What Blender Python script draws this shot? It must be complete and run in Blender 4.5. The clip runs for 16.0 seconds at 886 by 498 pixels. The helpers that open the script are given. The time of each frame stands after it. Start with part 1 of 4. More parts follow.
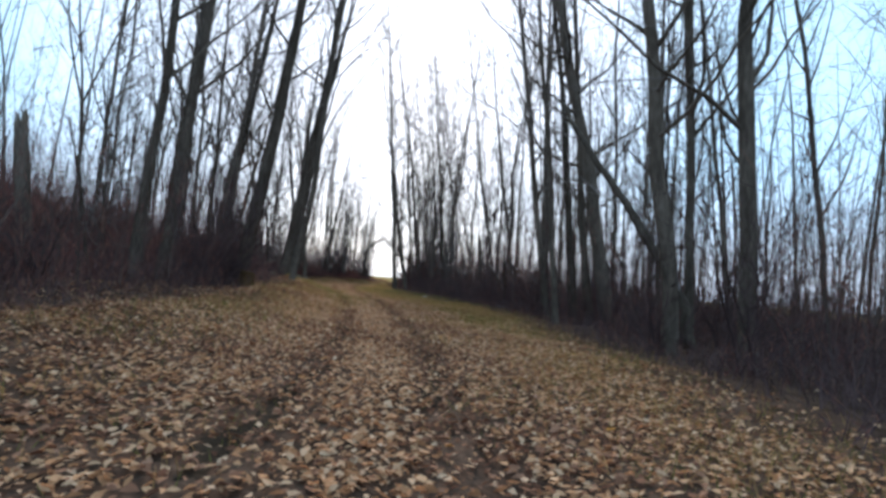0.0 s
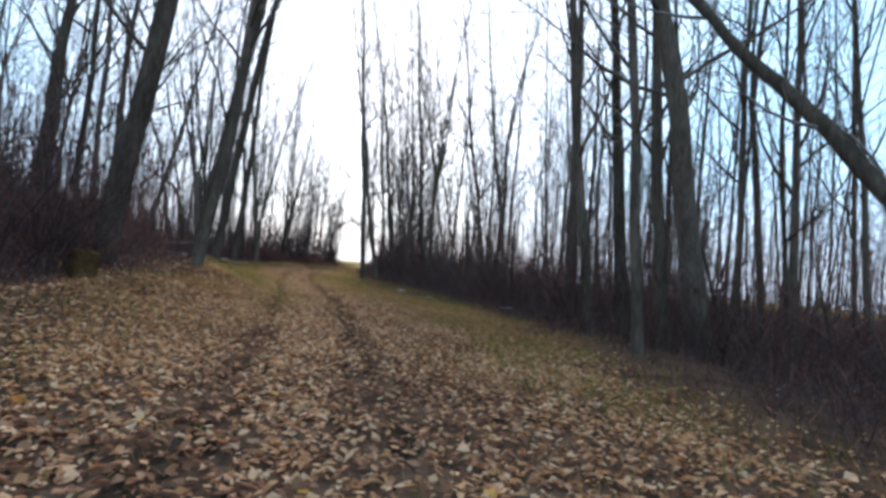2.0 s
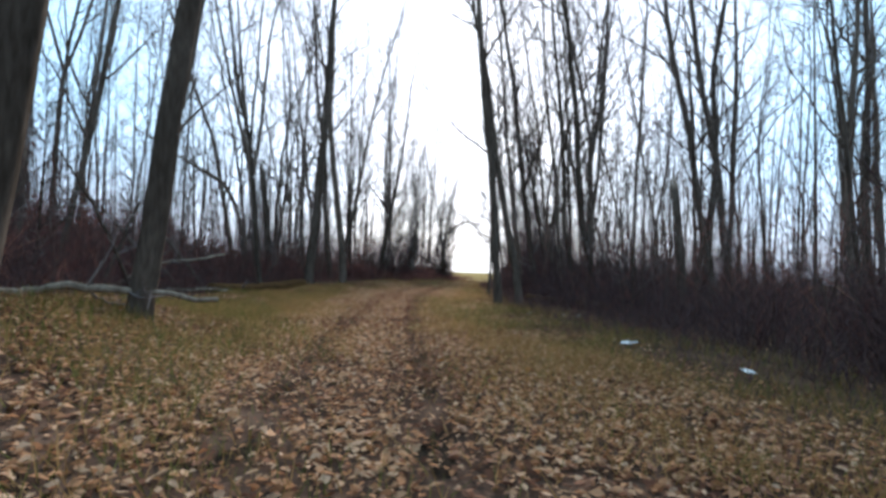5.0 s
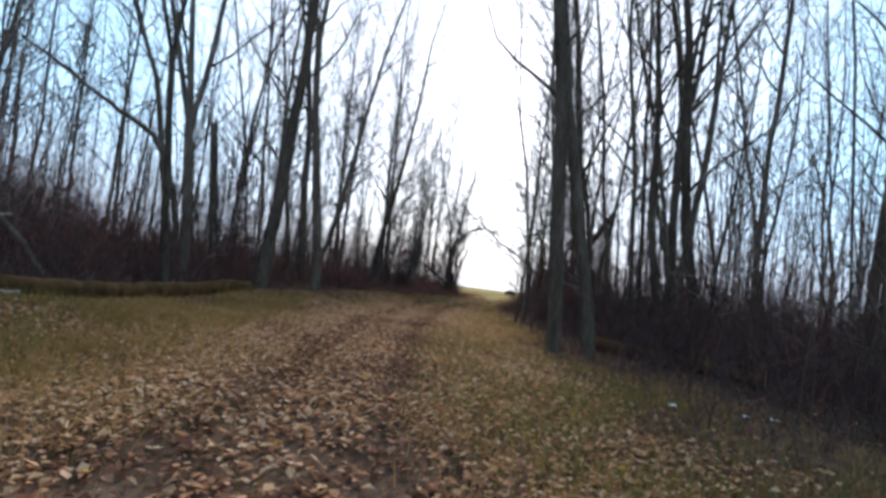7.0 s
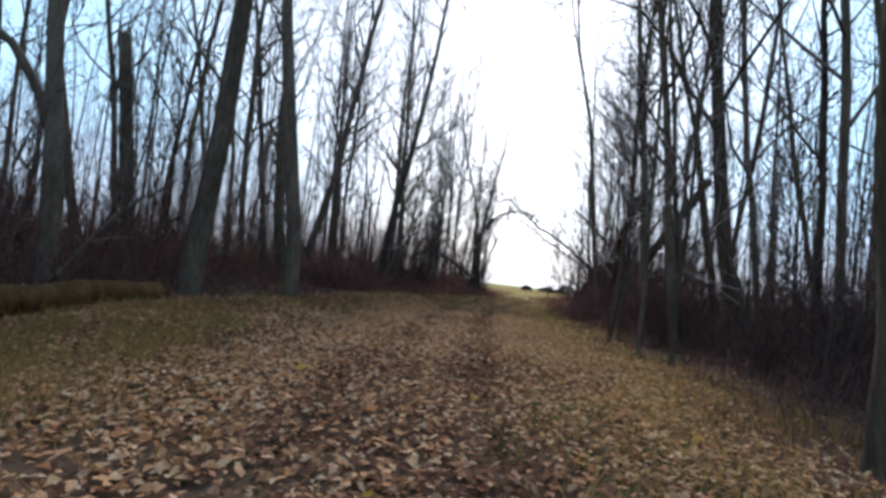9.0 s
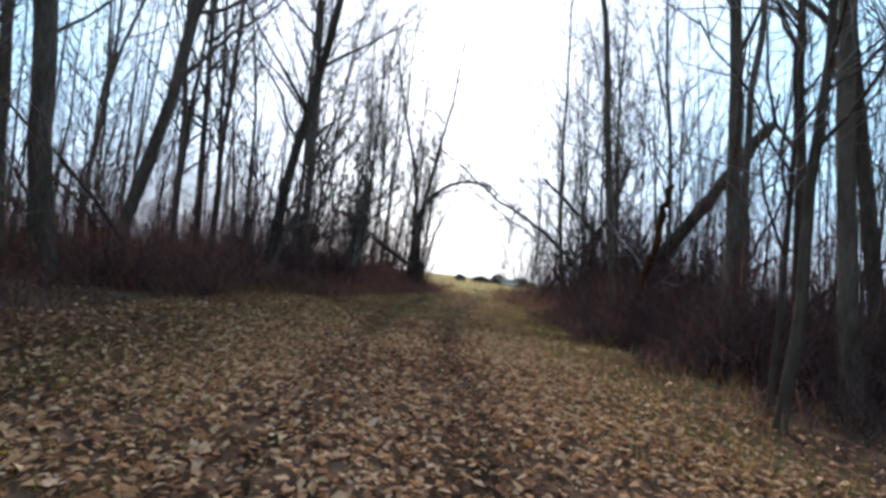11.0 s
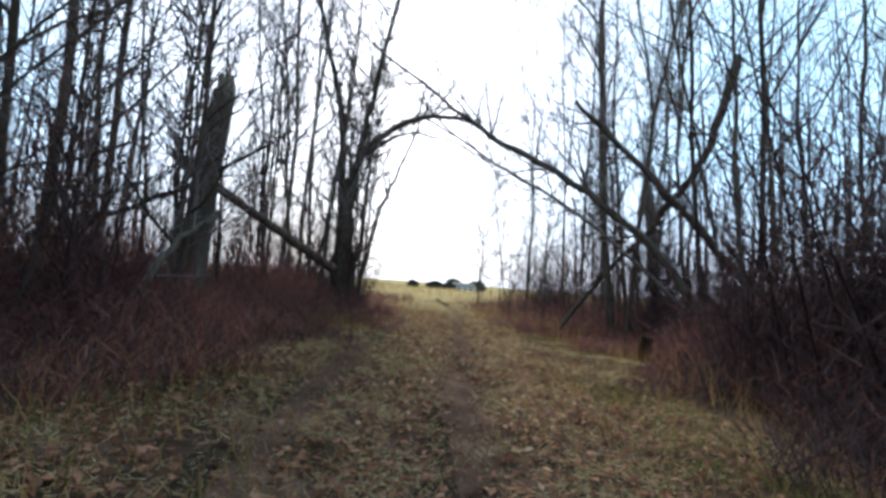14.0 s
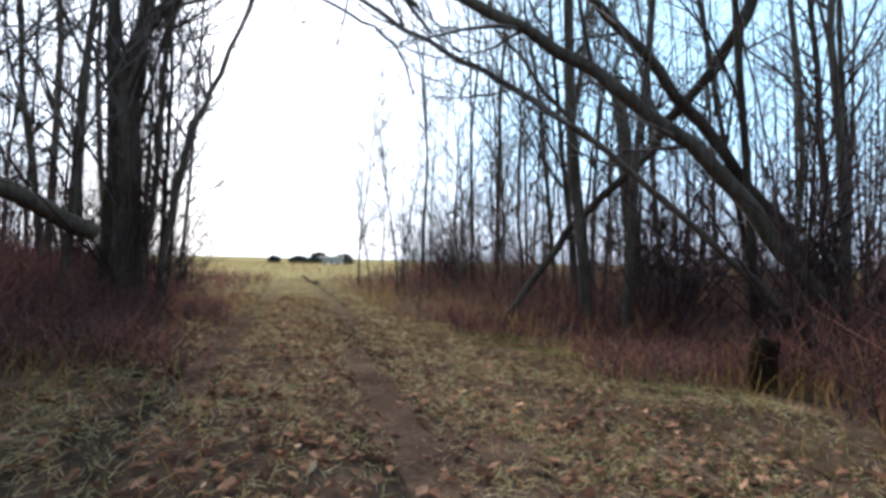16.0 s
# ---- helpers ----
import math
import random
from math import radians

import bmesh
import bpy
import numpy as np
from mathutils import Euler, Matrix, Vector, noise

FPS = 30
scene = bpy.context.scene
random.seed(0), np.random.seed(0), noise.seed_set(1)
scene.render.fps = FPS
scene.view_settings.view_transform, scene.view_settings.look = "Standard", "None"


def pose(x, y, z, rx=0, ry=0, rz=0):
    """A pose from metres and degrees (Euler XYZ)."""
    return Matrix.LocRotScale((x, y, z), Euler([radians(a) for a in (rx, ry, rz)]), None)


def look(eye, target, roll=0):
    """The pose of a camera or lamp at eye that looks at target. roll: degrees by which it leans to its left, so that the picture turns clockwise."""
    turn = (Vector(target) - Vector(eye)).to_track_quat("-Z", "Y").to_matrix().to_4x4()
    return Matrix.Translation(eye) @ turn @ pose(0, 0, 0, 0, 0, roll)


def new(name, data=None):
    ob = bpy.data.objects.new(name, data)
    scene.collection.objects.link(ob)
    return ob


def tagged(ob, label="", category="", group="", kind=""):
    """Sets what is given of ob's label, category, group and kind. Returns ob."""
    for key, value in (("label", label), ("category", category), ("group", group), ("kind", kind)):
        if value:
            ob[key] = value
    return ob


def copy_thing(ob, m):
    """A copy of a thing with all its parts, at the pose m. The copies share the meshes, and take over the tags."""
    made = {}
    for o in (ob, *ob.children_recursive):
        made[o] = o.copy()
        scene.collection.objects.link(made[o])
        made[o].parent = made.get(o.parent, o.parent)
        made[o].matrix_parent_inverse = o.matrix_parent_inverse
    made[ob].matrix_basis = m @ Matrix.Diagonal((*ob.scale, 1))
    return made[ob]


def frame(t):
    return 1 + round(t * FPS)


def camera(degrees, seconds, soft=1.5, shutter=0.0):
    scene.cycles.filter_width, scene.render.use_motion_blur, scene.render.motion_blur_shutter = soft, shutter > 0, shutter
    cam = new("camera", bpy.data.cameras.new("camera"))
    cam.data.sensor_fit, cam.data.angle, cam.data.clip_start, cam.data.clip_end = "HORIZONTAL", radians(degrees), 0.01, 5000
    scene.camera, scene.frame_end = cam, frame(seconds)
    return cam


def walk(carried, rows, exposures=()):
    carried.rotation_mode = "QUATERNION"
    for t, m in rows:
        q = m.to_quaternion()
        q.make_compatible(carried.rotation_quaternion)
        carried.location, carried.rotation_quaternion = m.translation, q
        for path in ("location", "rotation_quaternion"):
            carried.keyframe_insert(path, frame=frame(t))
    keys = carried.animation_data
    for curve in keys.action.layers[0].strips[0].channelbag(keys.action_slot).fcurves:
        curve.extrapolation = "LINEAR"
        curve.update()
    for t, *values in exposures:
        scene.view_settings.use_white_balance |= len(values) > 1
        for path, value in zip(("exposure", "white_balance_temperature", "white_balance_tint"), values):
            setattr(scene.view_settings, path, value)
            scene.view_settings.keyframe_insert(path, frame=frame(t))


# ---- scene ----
cam = camera(77.5, 16.0, soft=3.3)
PATH = [
    (0, (0.000, -0.000, 1.048), (0.000, 1.997, 1.157), 4.5),
    (0.5, (-0.095, 1.826, 1.102), (-0.087, 3.824, 1.181), 1.4),
    (1, (-0.205, 3.540, 1.070), (-0.098, 5.535, 1.152), 3.4),
    (1.5, (-0.290, 5.180, 1.098), (-0.178, 7.174, 1.201), 3.6),
    (2, (-0.431, 6.955, 1.121), (-0.325, 8.952, 1.189), 5.7),
    (2.5, (-0.620, 9.300, 1.082), (-0.578, 11.298, 1.162), 4.6),
    (3, (-1.000, 11.760, 1.129), (-1.123, 13.755, 1.203), 4.1),
    (3.5, (-1.357, 14.068, 1.105), (-1.532, 16.058, 1.185), 2.3),
    (4, (-1.600, 15.911, 1.087), (-1.832, 17.896, 1.163), 0.1),
    (4.2, (-1.796, 16.703, 1.106), (-2.055, 18.685, 1.183), -0.2),
    (6.3, (-3.178, 24.583, 1.105), (-3.512, 26.553, 1.172), 6.2),
    (6.5, (-3.409, 25.483, 1.079), (-3.763, 27.450, 1.154), 6.1),
    (7, (-3.952, 27.562, 1.135), (-4.255, 29.536, 1.251), 7.1),
    (7.5, (-4.377, 29.304, 1.051), (-4.705, 31.275, 1.137), 6.8),
    (8, (-4.924, 31.270, 1.076), (-5.268, 33.238, 1.165), 6.4),
    (8.5, (-5.369, 32.967, 1.082), (-5.694, 34.939, 1.153), 7.2),
    (9, (-5.843, 34.709, 1.043), (-6.181, 36.678, 1.139), 6.2),
    (9.5, (-6.337, 36.568, 1.103), (-6.650, 38.543, 1.162), 5.4),
    (10, (-6.664, 38.289, 1.066), (-6.834, 40.279, 1.170), 7.0),
    (10.2, (-6.755, 39.095, 1.048), (-6.882, 41.088, 1.152), 6.4),
    (12.3, (-7.305, 47.644, 1.115), (-7.347, 49.643, 1.173), 6.4),
    (12.5, (-7.342, 48.447, 1.107), (-7.373, 50.445, 1.209), 5.2),
    (13, (-7.430, 50.142, 1.132), (-7.432, 52.140, 1.235), 4.5),
    (13.5, (-7.457, 51.832, 1.054), (-7.395, 53.829, 1.146), 4.7),
    (14, (-7.493, 53.403, 1.098), (-7.404, 55.397, 1.214), 4.2),
    (14.5, (-7.597, 54.856, 1.106), (-7.592, 56.855, 1.176), 1.7),
    (15, (-7.730, 56.402, 1.075), (-7.740, 58.402, 1.089), 0.9),
    (15.5, (-7.608, 58.066, 1.013), (-7.402, 60.055, 1.026), -1.4),
    (16, (-7.348, 59.131, 0.997), (-6.776, 61.047, 1.034), 1.4),
]
walk(cam, [(t, look(eye, target, roll)) for t, eye, target, roll in PATH], exposures=[(0, 0.89, 5500, 11), (2, 1.08, 5500, 11), (4.2, 1.09, 5500, 11), (7, 0.92, 5500, 11), (9.5, 0.84, 5500, 11), (12.5, 1.17, 5500, 11), (16, 1.13, 5500, 11)])

# ---- world, sun, exposure ----
world = bpy.data.worlds.new("sky")
scene.world = world
world.use_nodes = True
wn, wl = world.node_tree.nodes, world.node_tree.links
sky = wn.new("ShaderNodeTexSky")
sky.sky_type, sky.sun_disc = "NISHITA", False
sky.sun_elevation, sky.sun_rotation = radians(23), radians(-6)
sky.air_density, sky.dust_density = 1.0, 2.0
clear = wn.new("ShaderNodeVectorMath")  # clear sky, scaled
clear.operation = "SCALE"
clear.inputs["Scale"].default_value = 0.08
wl.new(sky.outputs[0], clear.inputs[0])
cloud = wn.new("ShaderNodeTexNoise")  # thin cloud in front of it
cloud.inputs["Scale"].default_value, cloud.inputs["Detail"].default_value = 2.2, 6
cover = wn.new("ShaderNodeMapRange")
cover.inputs["From Min"].default_value, cover.inputs["From Max"].default_value = 0.3, 0.7
cover.inputs["To Min"].default_value, cover.inputs["To Max"].default_value = 0.75, 0.95
wl.new(cloud.outputs[0], cover.inputs[0])
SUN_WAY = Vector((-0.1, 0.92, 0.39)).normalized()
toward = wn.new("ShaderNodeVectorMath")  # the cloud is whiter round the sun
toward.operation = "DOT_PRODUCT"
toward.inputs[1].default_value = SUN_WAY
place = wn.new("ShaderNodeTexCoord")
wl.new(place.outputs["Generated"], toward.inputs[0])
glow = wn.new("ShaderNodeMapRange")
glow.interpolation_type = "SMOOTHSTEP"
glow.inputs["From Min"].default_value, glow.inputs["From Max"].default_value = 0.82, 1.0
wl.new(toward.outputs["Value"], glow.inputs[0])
height = wn.new("ShaderNodeSeparateXYZ")  # and paler low down
wl.new(place.outputs["Generated"], height.inputs[0])
low = wn.new("ShaderNodeMapRange")
low.interpolation_type = "SMOOTHSTEP"
low.inputs["From Min"].default_value, low.inputs["From Max"].default_value = 0.02, 0.25
wl.new(height.outputs["Z"], low.inputs[0])
tone = wn.new("ShaderNodeMix")
tone.data_type = "RGBA"
tone.inputs["A"].default_value, tone.inputs["B"].default_value = (0.62, 0.68, 0.76, 1), (0.51, 0.725, 0.84, 1)
wl.new(low.outputs[0], tone.inputs["Factor"])
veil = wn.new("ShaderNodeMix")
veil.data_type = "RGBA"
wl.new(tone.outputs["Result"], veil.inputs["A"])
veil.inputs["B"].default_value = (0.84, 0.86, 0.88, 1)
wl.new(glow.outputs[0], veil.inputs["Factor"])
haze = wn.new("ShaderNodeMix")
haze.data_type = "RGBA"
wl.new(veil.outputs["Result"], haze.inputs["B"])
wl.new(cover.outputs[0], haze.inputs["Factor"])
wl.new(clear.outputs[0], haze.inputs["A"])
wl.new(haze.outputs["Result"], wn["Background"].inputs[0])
wn["Background"].inputs[1].default_value = 1.0
sun = new("sun", bpy.data.lights.new("sun", "SUN"))
sun.data.energy, sun.data.angle, sun.data.color = 4.8, radians(12), (1.0, 0.92, 0.8)
sun.matrix_world = look(SUN_WAY * 50, (0, 0, 0))


# ---- materials ----
def material(name, stops, scale, stretch=(1, 1, 1), rough=0.9, bump=0.4, fine=8.0, island=0.0, per_object=0.0, transmit=0.0):
    """A matt natural surface: two scales of noise through a ramp of colours, with relief of the same grain."""
    m = bpy.data.materials.new(name)
    m.use_nodes = True
    n, l = m.node_tree.nodes, m.node_tree.links
    bsdf = n["Principled BSDF"]
    bsdf.inputs["Roughness"].default_value = rough
    bsdf.inputs["Specular IOR Level"].default_value = 0.0
    co = n.new("ShaderNodeTexCoord")
    mp = n.new("ShaderNodeMapping")
    mp.inputs["Scale"].default_value = stretch
    l.new(co.outputs["Object"], mp.inputs[0])
    big, small = n.new("ShaderNodeTexNoise"), n.new("ShaderNodeTexNoise")
    big.inputs["Scale"].default_value, small.inputs["Scale"].default_value = scale, scale * fine
    big.inputs["Detail"].default_value, small.inputs["Detail"].default_value = 4, 3
    for x in (big, small):
        l.new(mp.outputs[0], x.inputs["Vector"])
    mix = n.new("ShaderNodeMath")
    mix.operation = "MULTIPLY_ADD"
    mix.inputs[1].default_value = 0.45
    l.new(small.outputs[0], mix.inputs[0])
    half = n.new("ShaderNodeMath")
    half.operation = "MULTIPLY"
    half.inputs[1].default_value = 0.55
    l.new(big.outputs[0], half.inputs[0])
    l.new(half.outputs[0], mix.inputs[2])
    value = mix.outputs[0]
    for amount, node, socket in ((island, "ShaderNodeNewGeometry", "Random Per Island"), (per_object, "ShaderNodeObjectInfo", "Random")):
        if amount:
            src = n.new(node)
            w = n.new("ShaderNodeMix")
            w.inputs[0].default_value = amount
            l.new(value, w.inputs[2])
            l.new(src.outputs[socket], w.inputs[3])
            value = w.outputs[0]
    ramp = n.new("ShaderNodeValToRGB")
    lo, hi = (0.32, 0.68) if not island else (0.0, 1.0)
    for i, c in enumerate(stops):
        p = lo + (hi - lo) * i / (len(stops) - 1)
        e = ramp.color_ramp.elements[i] if i < 2 else ramp.color_ramp.elements.new(p)
        e.position, e.color = p, (*c, 1)
    l.new(value, ramp.inputs[0])
    l.new(ramp.outputs[0], bsdf.inputs["Base Color"])
    if bump:
        b = n.new("ShaderNodeBump")
        b.inputs["Strength"].default_value, b.inputs["Distance"].default_value = bump, 0.02
        l.new(mix.outputs[0], b.inputs["Height"])
        l.new(b.outputs[0], bsdf.inputs["Normal"])
    if transmit:
        out = n["Material Output"]
        tr = n.new("ShaderNodeBsdfTranslucent")
        l.new(ramp.outputs[0], tr.inputs[0])
        ms = n.new("ShaderNodeMixShader")
        ms.inputs[0].default_value = transmit
        l.new(bsdf.outputs[0], ms.inputs[1])
        l.new(tr.outputs[0], ms.inputs[2])
        l.new(ms.outputs[0], out.inputs[0])
    return m


def ground_material():
    """Brown litter under the trees, straw-coloured grass over the track's far end and the field, soil in the ruts."""
    m = material("litter soil", [(0.022, 0.014, 0.01), (0.058, 0.036, 0.025), (0.115, 0.072, 0.048)], 2.2, fine=14, bump=0.8)
    n, l = m.node_tree.nodes, m.node_tree.links
    ramp = next(x for x in n if x.type == "VALTORGB")
    straw = n.new("ShaderNodeValToRGB")
    for e, p, c in zip(straw.color_ramp.elements, (0.35, 0.65), ((0.12, 0.085, 0.035, 1), (0.34, 0.26, 0.12, 1))):
        e.position, e.color = p, c
    l.new(ramp.inputs[0].links[0].from_socket, straw.inputs[0])
    where = n.new("ShaderNodeSeparateXYZ")
    l.new(next(x for x in n if x.type == "TEX_COORD").outputs["Object"], where.inputs[0])
    patch = n.new("ShaderNodeTexNoise")
    patch.inputs["Scale"].default_value = 0.25
    shift = n.new("ShaderNodeMath")
    shift.operation = "MULTIPLY_ADD"
    shift.inputs[1].default_value = 24
    l.new(patch.outputs[0], shift.inputs[0])
    l.new(where.outputs["Y"], shift.inputs[2])
    far = n.new("ShaderNodeMapRange")
    far.inputs["From Min"].default_value, far.inputs["From Max"].default_value = 78, 98
    l.new(shift.outputs[0], far.inputs[0])
    mix = n.new("ShaderNodeMix")
    mix.data_type = "RGBA"
    l.new(far.outputs[0], mix.inputs["Factor"])
    l.new(ramp.outputs[0], mix.inputs["A"])
    l.new(straw.outputs[0], mix.inputs["B"])
    l.new(mix.outputs["Result"], n["Principled BSDF"].inputs["Base Color"])
    return m


BARK = material("grey bark", [(0.0325, 0.0250, 0.0187), (0.0850, 0.0663, 0.0513), (0.1625, 0.1300, 0.1025)], 3.4, (1, 1, 0.22), 0.95, 1.0, 6, per_object=0.18)
TWIG = material("twigs", [(0.1040, 0.0861, 0.0795), (0.2228, 0.1857, 0.1682)], 3.0, bump=0, per_object=0.3)
DEADWOOD = material("dead wood", [(0.09, 0.07, 0.05), (0.2, 0.16, 0.12), (0.34, 0.29, 0.22)], 4.0, (1, 1, 0.3), 0.95, 0.8, 7)
SOIL = ground_material()
MOSS = material("mossy bark", [(0.026, 0.016, 0.01), (0.064, 0.037, 0.017), (0.115, 0.068, 0.029)], 5.0, (1, 1, 0.6), 0.95, 0.9, 7)
ROTTEN = material("wet rotten bark", [(0.01, 0.007, 0.005), (0.026, 0.017, 0.011), (0.045, 0.032, 0.02)], 6.0, (1, 1, 0.35), 0.9, 1.0, 7)
WHIP = material("whip bark", [(0.05, 0.036, 0.03), (0.1, 0.076, 0.062)], 3.0, bump=0, island=0.6)
DISTANT = material("evergreen needles", [(0.02, 0.028, 0.022), (0.045, 0.055, 0.045)], 2.0, bump=0, island=0.5)
PALE = material("white scrap", [(0.55, 0.55, 0.53), (0.75, 0.75, 0.74)], 20)
STRAW = material("flattened straw", [(0.17, 0.125, 0.055), (0.36, 0.268, 0.125), (0.5, 0.395, 0.215), (0.28, 0.23, 0.092)], 4, bump=0, island=0.6, transmit=0.2)
MUD = material("rut soil", [(0.0105, 0.0075, 0.0056), (0.0285, 0.0203, 0.0142), (0.0510, 0.0360, 0.0248)], 2.5, fine=9, bump=0.9)
DULL = material("dead stems", [(0.0265, 0.0179, 0.0183), (0.0663, 0.0438, 0.0426), (0.1271, 0.0845, 0.0766)], 4, bump=0, island=0.6, transmit=0.1)
GREEN = material("low green", [(0.0406, 0.0447, 0.0128), (0.0913, 0.0959, 0.0256), (0.1724, 0.1597, 0.0411)], 4, bump=0, island=0.6, transmit=0.25)
LEAF = material("fallen leaves", [(0.0935, 0.0418, 0.0220), (0.2530, 0.1188, 0.0550), (0.4070, 0.2090, 0.1045), (0.4730, 0.2805, 0.1540), (0.5500, 0.3685, 0.2365), (0.5170, 0.2255, 0.0550)], 25, bump=0.25, island=0.75, transmit=0.33)
# old leaves, also strewn along both edges as painted shade and lens falloff
OLD_SHADE_LEAF = material("old and shade-toned leaves", [(0.0391, 0.0192, 0.0144), (0.1174, 0.054, 0.0317), (0.2217, 0.1091, 0.0648), (0.3651, 0.2053, 0.1296)], 25, bump=0.2, island=0.75, transmit=0.15)
GRASS = material("dry grass", [(0.085, 0.05, 0.02), (0.19, 0.112, 0.04), (0.3, 0.19, 0.078), (0.15, 0.108, 0.036)], 4, bump=0, island=0.6, transmit=0.3)
BRUSH = material("bramble", [(0.0467, 0.0207, 0.0209), (0.1334, 0.0570, 0.0483), (0.2935, 0.1488, 0.1043)], 4, bump=0, island=0.6, transmit=0.3)


# ---- mesh helpers ----
def mesh_of(name, verts, faces, mat, smooth=False):
    """A mesh from arrays of vertices and of faces that all have the same number of corners."""
    verts, faces = np.asarray(verts, np.float32), np.asarray(faces, np.int32)
    me = bpy.data.meshes.new(name)
    k = faces.shape[1]
    me.vertices.add(len(verts))
    me.vertices.foreach_set("co", verts.ravel())
    me.loops.add(faces.size)
    me.loops.foreach_set("vertex_index", faces.ravel())
    me.polygons.add(len(faces))
    me.polygons.foreach_set("loop_start", np.arange(0, faces.size, k, dtype=np.int32))
    if smooth:
        me.polygons.foreach_set("use_smooth", np.ones(len(faces), bool))
    me.materials.append(mat)
    me.update(calc_edges=True)
    return me


class Tubes:
    """Collects tapered round stems into one mesh."""

    def __init__(self):
        self.v, self.f, self.n = [], [], 0

    def add(self, pts, radii, sides):
        pts, radii = np.asarray(pts, float), np.asarray(radii, float)
        d = np.gradient(pts, axis=0)
        d /= np.linalg.norm(d, axis=1, keepdims=True) + 1e-9
        ref = np.array([1.0, 0, 0]) if abs(d[0, 0]) < 0.8 else np.array([0, 1.0, 0])
        a = np.cross(d, ref)
        a /= np.linalg.norm(a, axis=1, keepdims=True)
        b = np.cross(d, a)
        ang = np.arange(sides) * 2 * math.pi / sides
        ring = pts[:, None] + radii[:, None, None] * (a[:, None] * np.cos(ang)[None, :, None] + b[:, None] * np.sin(ang)[None, :, None])
        k = len(pts)
        i = np.arange(k - 1)[:, None] * sides + np.arange(sides)[None]
        j = np.arange(k - 1)[:, None] * sides + (np.arange(sides)[None] + 1) % sides
        self.v.append(ring.reshape(-1, 3))
        self.f.append(np.stack([i, j, j + sides, i + sides], -1).reshape(-1, 4) + self.n)
        self.n += k * sides

    def tip(self, a, b, width, side):
        """A last fine twig, a narrow blade that ends in a point."""
        a, b = np.asarray(a, float), np.asarray(b, float)
        w = np.cross(b - a, side)
        w *= width / (np.linalg.norm(w) + 1e-9)
        self.v.append(np.array([a - w, a + w, b + w * 0.4, b - w * 0.4]))
        self.f.append(np.arange(4)[None] + self.n)
        self.n += 4

    def mesh(self, name, mat):
        return mesh_of(name, np.concatenate(self.v), np.concatenate(self.f), mat, True)


def limb(rng, p, d, length, segs, rise, wobble, hold=0.0):
    """Points of a stem that starts at p along d, bends towards the light and wanders; hold draws it back to its first way."""
    pts, d = [np.array(p, float)], np.array(d, float)
    first = d / np.linalg.norm(d)
    for _ in range(segs):
        d = d + np.array([0, 0, rise]) + rng.normal(0, wobble, 3) + hold * (first - d)
        d /= np.linalg.norm(d)
        pts.append(pts[-1] + d * length / segs)
    return np.array(pts)


def aside(rng, d, angle):
    """A direction at that angle from d, to a random side."""
    d = d / np.linalg.norm(d)
    s = np.cross(d, rng.normal(0, 1, 3))
    s /= np.linalg.norm(s)
    return d * math.cos(angle) + s * math.sin(angle)


# ---- ground ----
CENTRE_Y = (-40, 0, 10, 20, 30, 40, 50, 55, 60, 62, 64, 66, 68, 70, 85, 300)
CENTRE_X = (0, -0.3, -0.8, -2.0, -4.5, -6.4, -7.4, -7.5, -7.4, -7.28, -7.17, -7.05, -6.92, -6.8, -6.6, -6.6)
LEFT_W = (4.2, 4.2, 3.7, 3.2, 5.2, 5.4, 3.3, 2.1, 1.25, 1.25, 1.2, 1.2, 1.2, 1.2, 1.4, 1.6)
RIGHT_W = (4.0, 4.0, 4.0, 4.2, 3.4, 3.2, 3.2, 2.9, 2.7, 3.3, 2.9, 2.7, 1.6, 1.25, 1.4, 1.6)

HILL_Y = (0, 20, 35, 46, 56, 70)
HILL_H = (1.0, 1.5, 2.7, 2.0, 0.5, 0.0)
BANK_Y = (0, 12, 18, 24, 31, 44, 50, 60, 75)
BANK_H = (0.2, 0.35, 0.5, 0.75, 0.15, 0.15, 0.3, 0.25, 0.1)


RUT_Y = (-40, 0, 10, 20, 40, 50, 57, 62, 90)
RUT_L = (-0.6, -0.6, -0.8, -1.35, -1.15, -1.0, -0.86, -0.72, -0.75)
RUT_R = (0.8, 0.8, 0.5, -0.05, 0.12, 0.25, 0.32, 0.62, 0.65)


def in_rut(u, y, wide):
    """How deep in one of the two wheel ruts, 0 to 1."""
    return np.exp(-(((u - np.interp(y, RUT_Y, RUT_L)) / wide) ** 2)), np.exp(-(((u - np.interp(y, RUT_Y, RUT_R)) / wide) ** 2))


def trail(x, y):
    """Metres from the middle of the track (right is positive), and its half widths to the left and right."""
    return x - np.interp(y, CENTRE_Y, CENTRE_X), np.interp(y, CENTRE_Y, LEFT_W), np.interp(y, CENTRE_Y, RIGHT_W)


def ease(a, b, x):
    s = np.clip((x - a) / (b - a), 0, 1)
    return s * s * (3 - 2 * s)


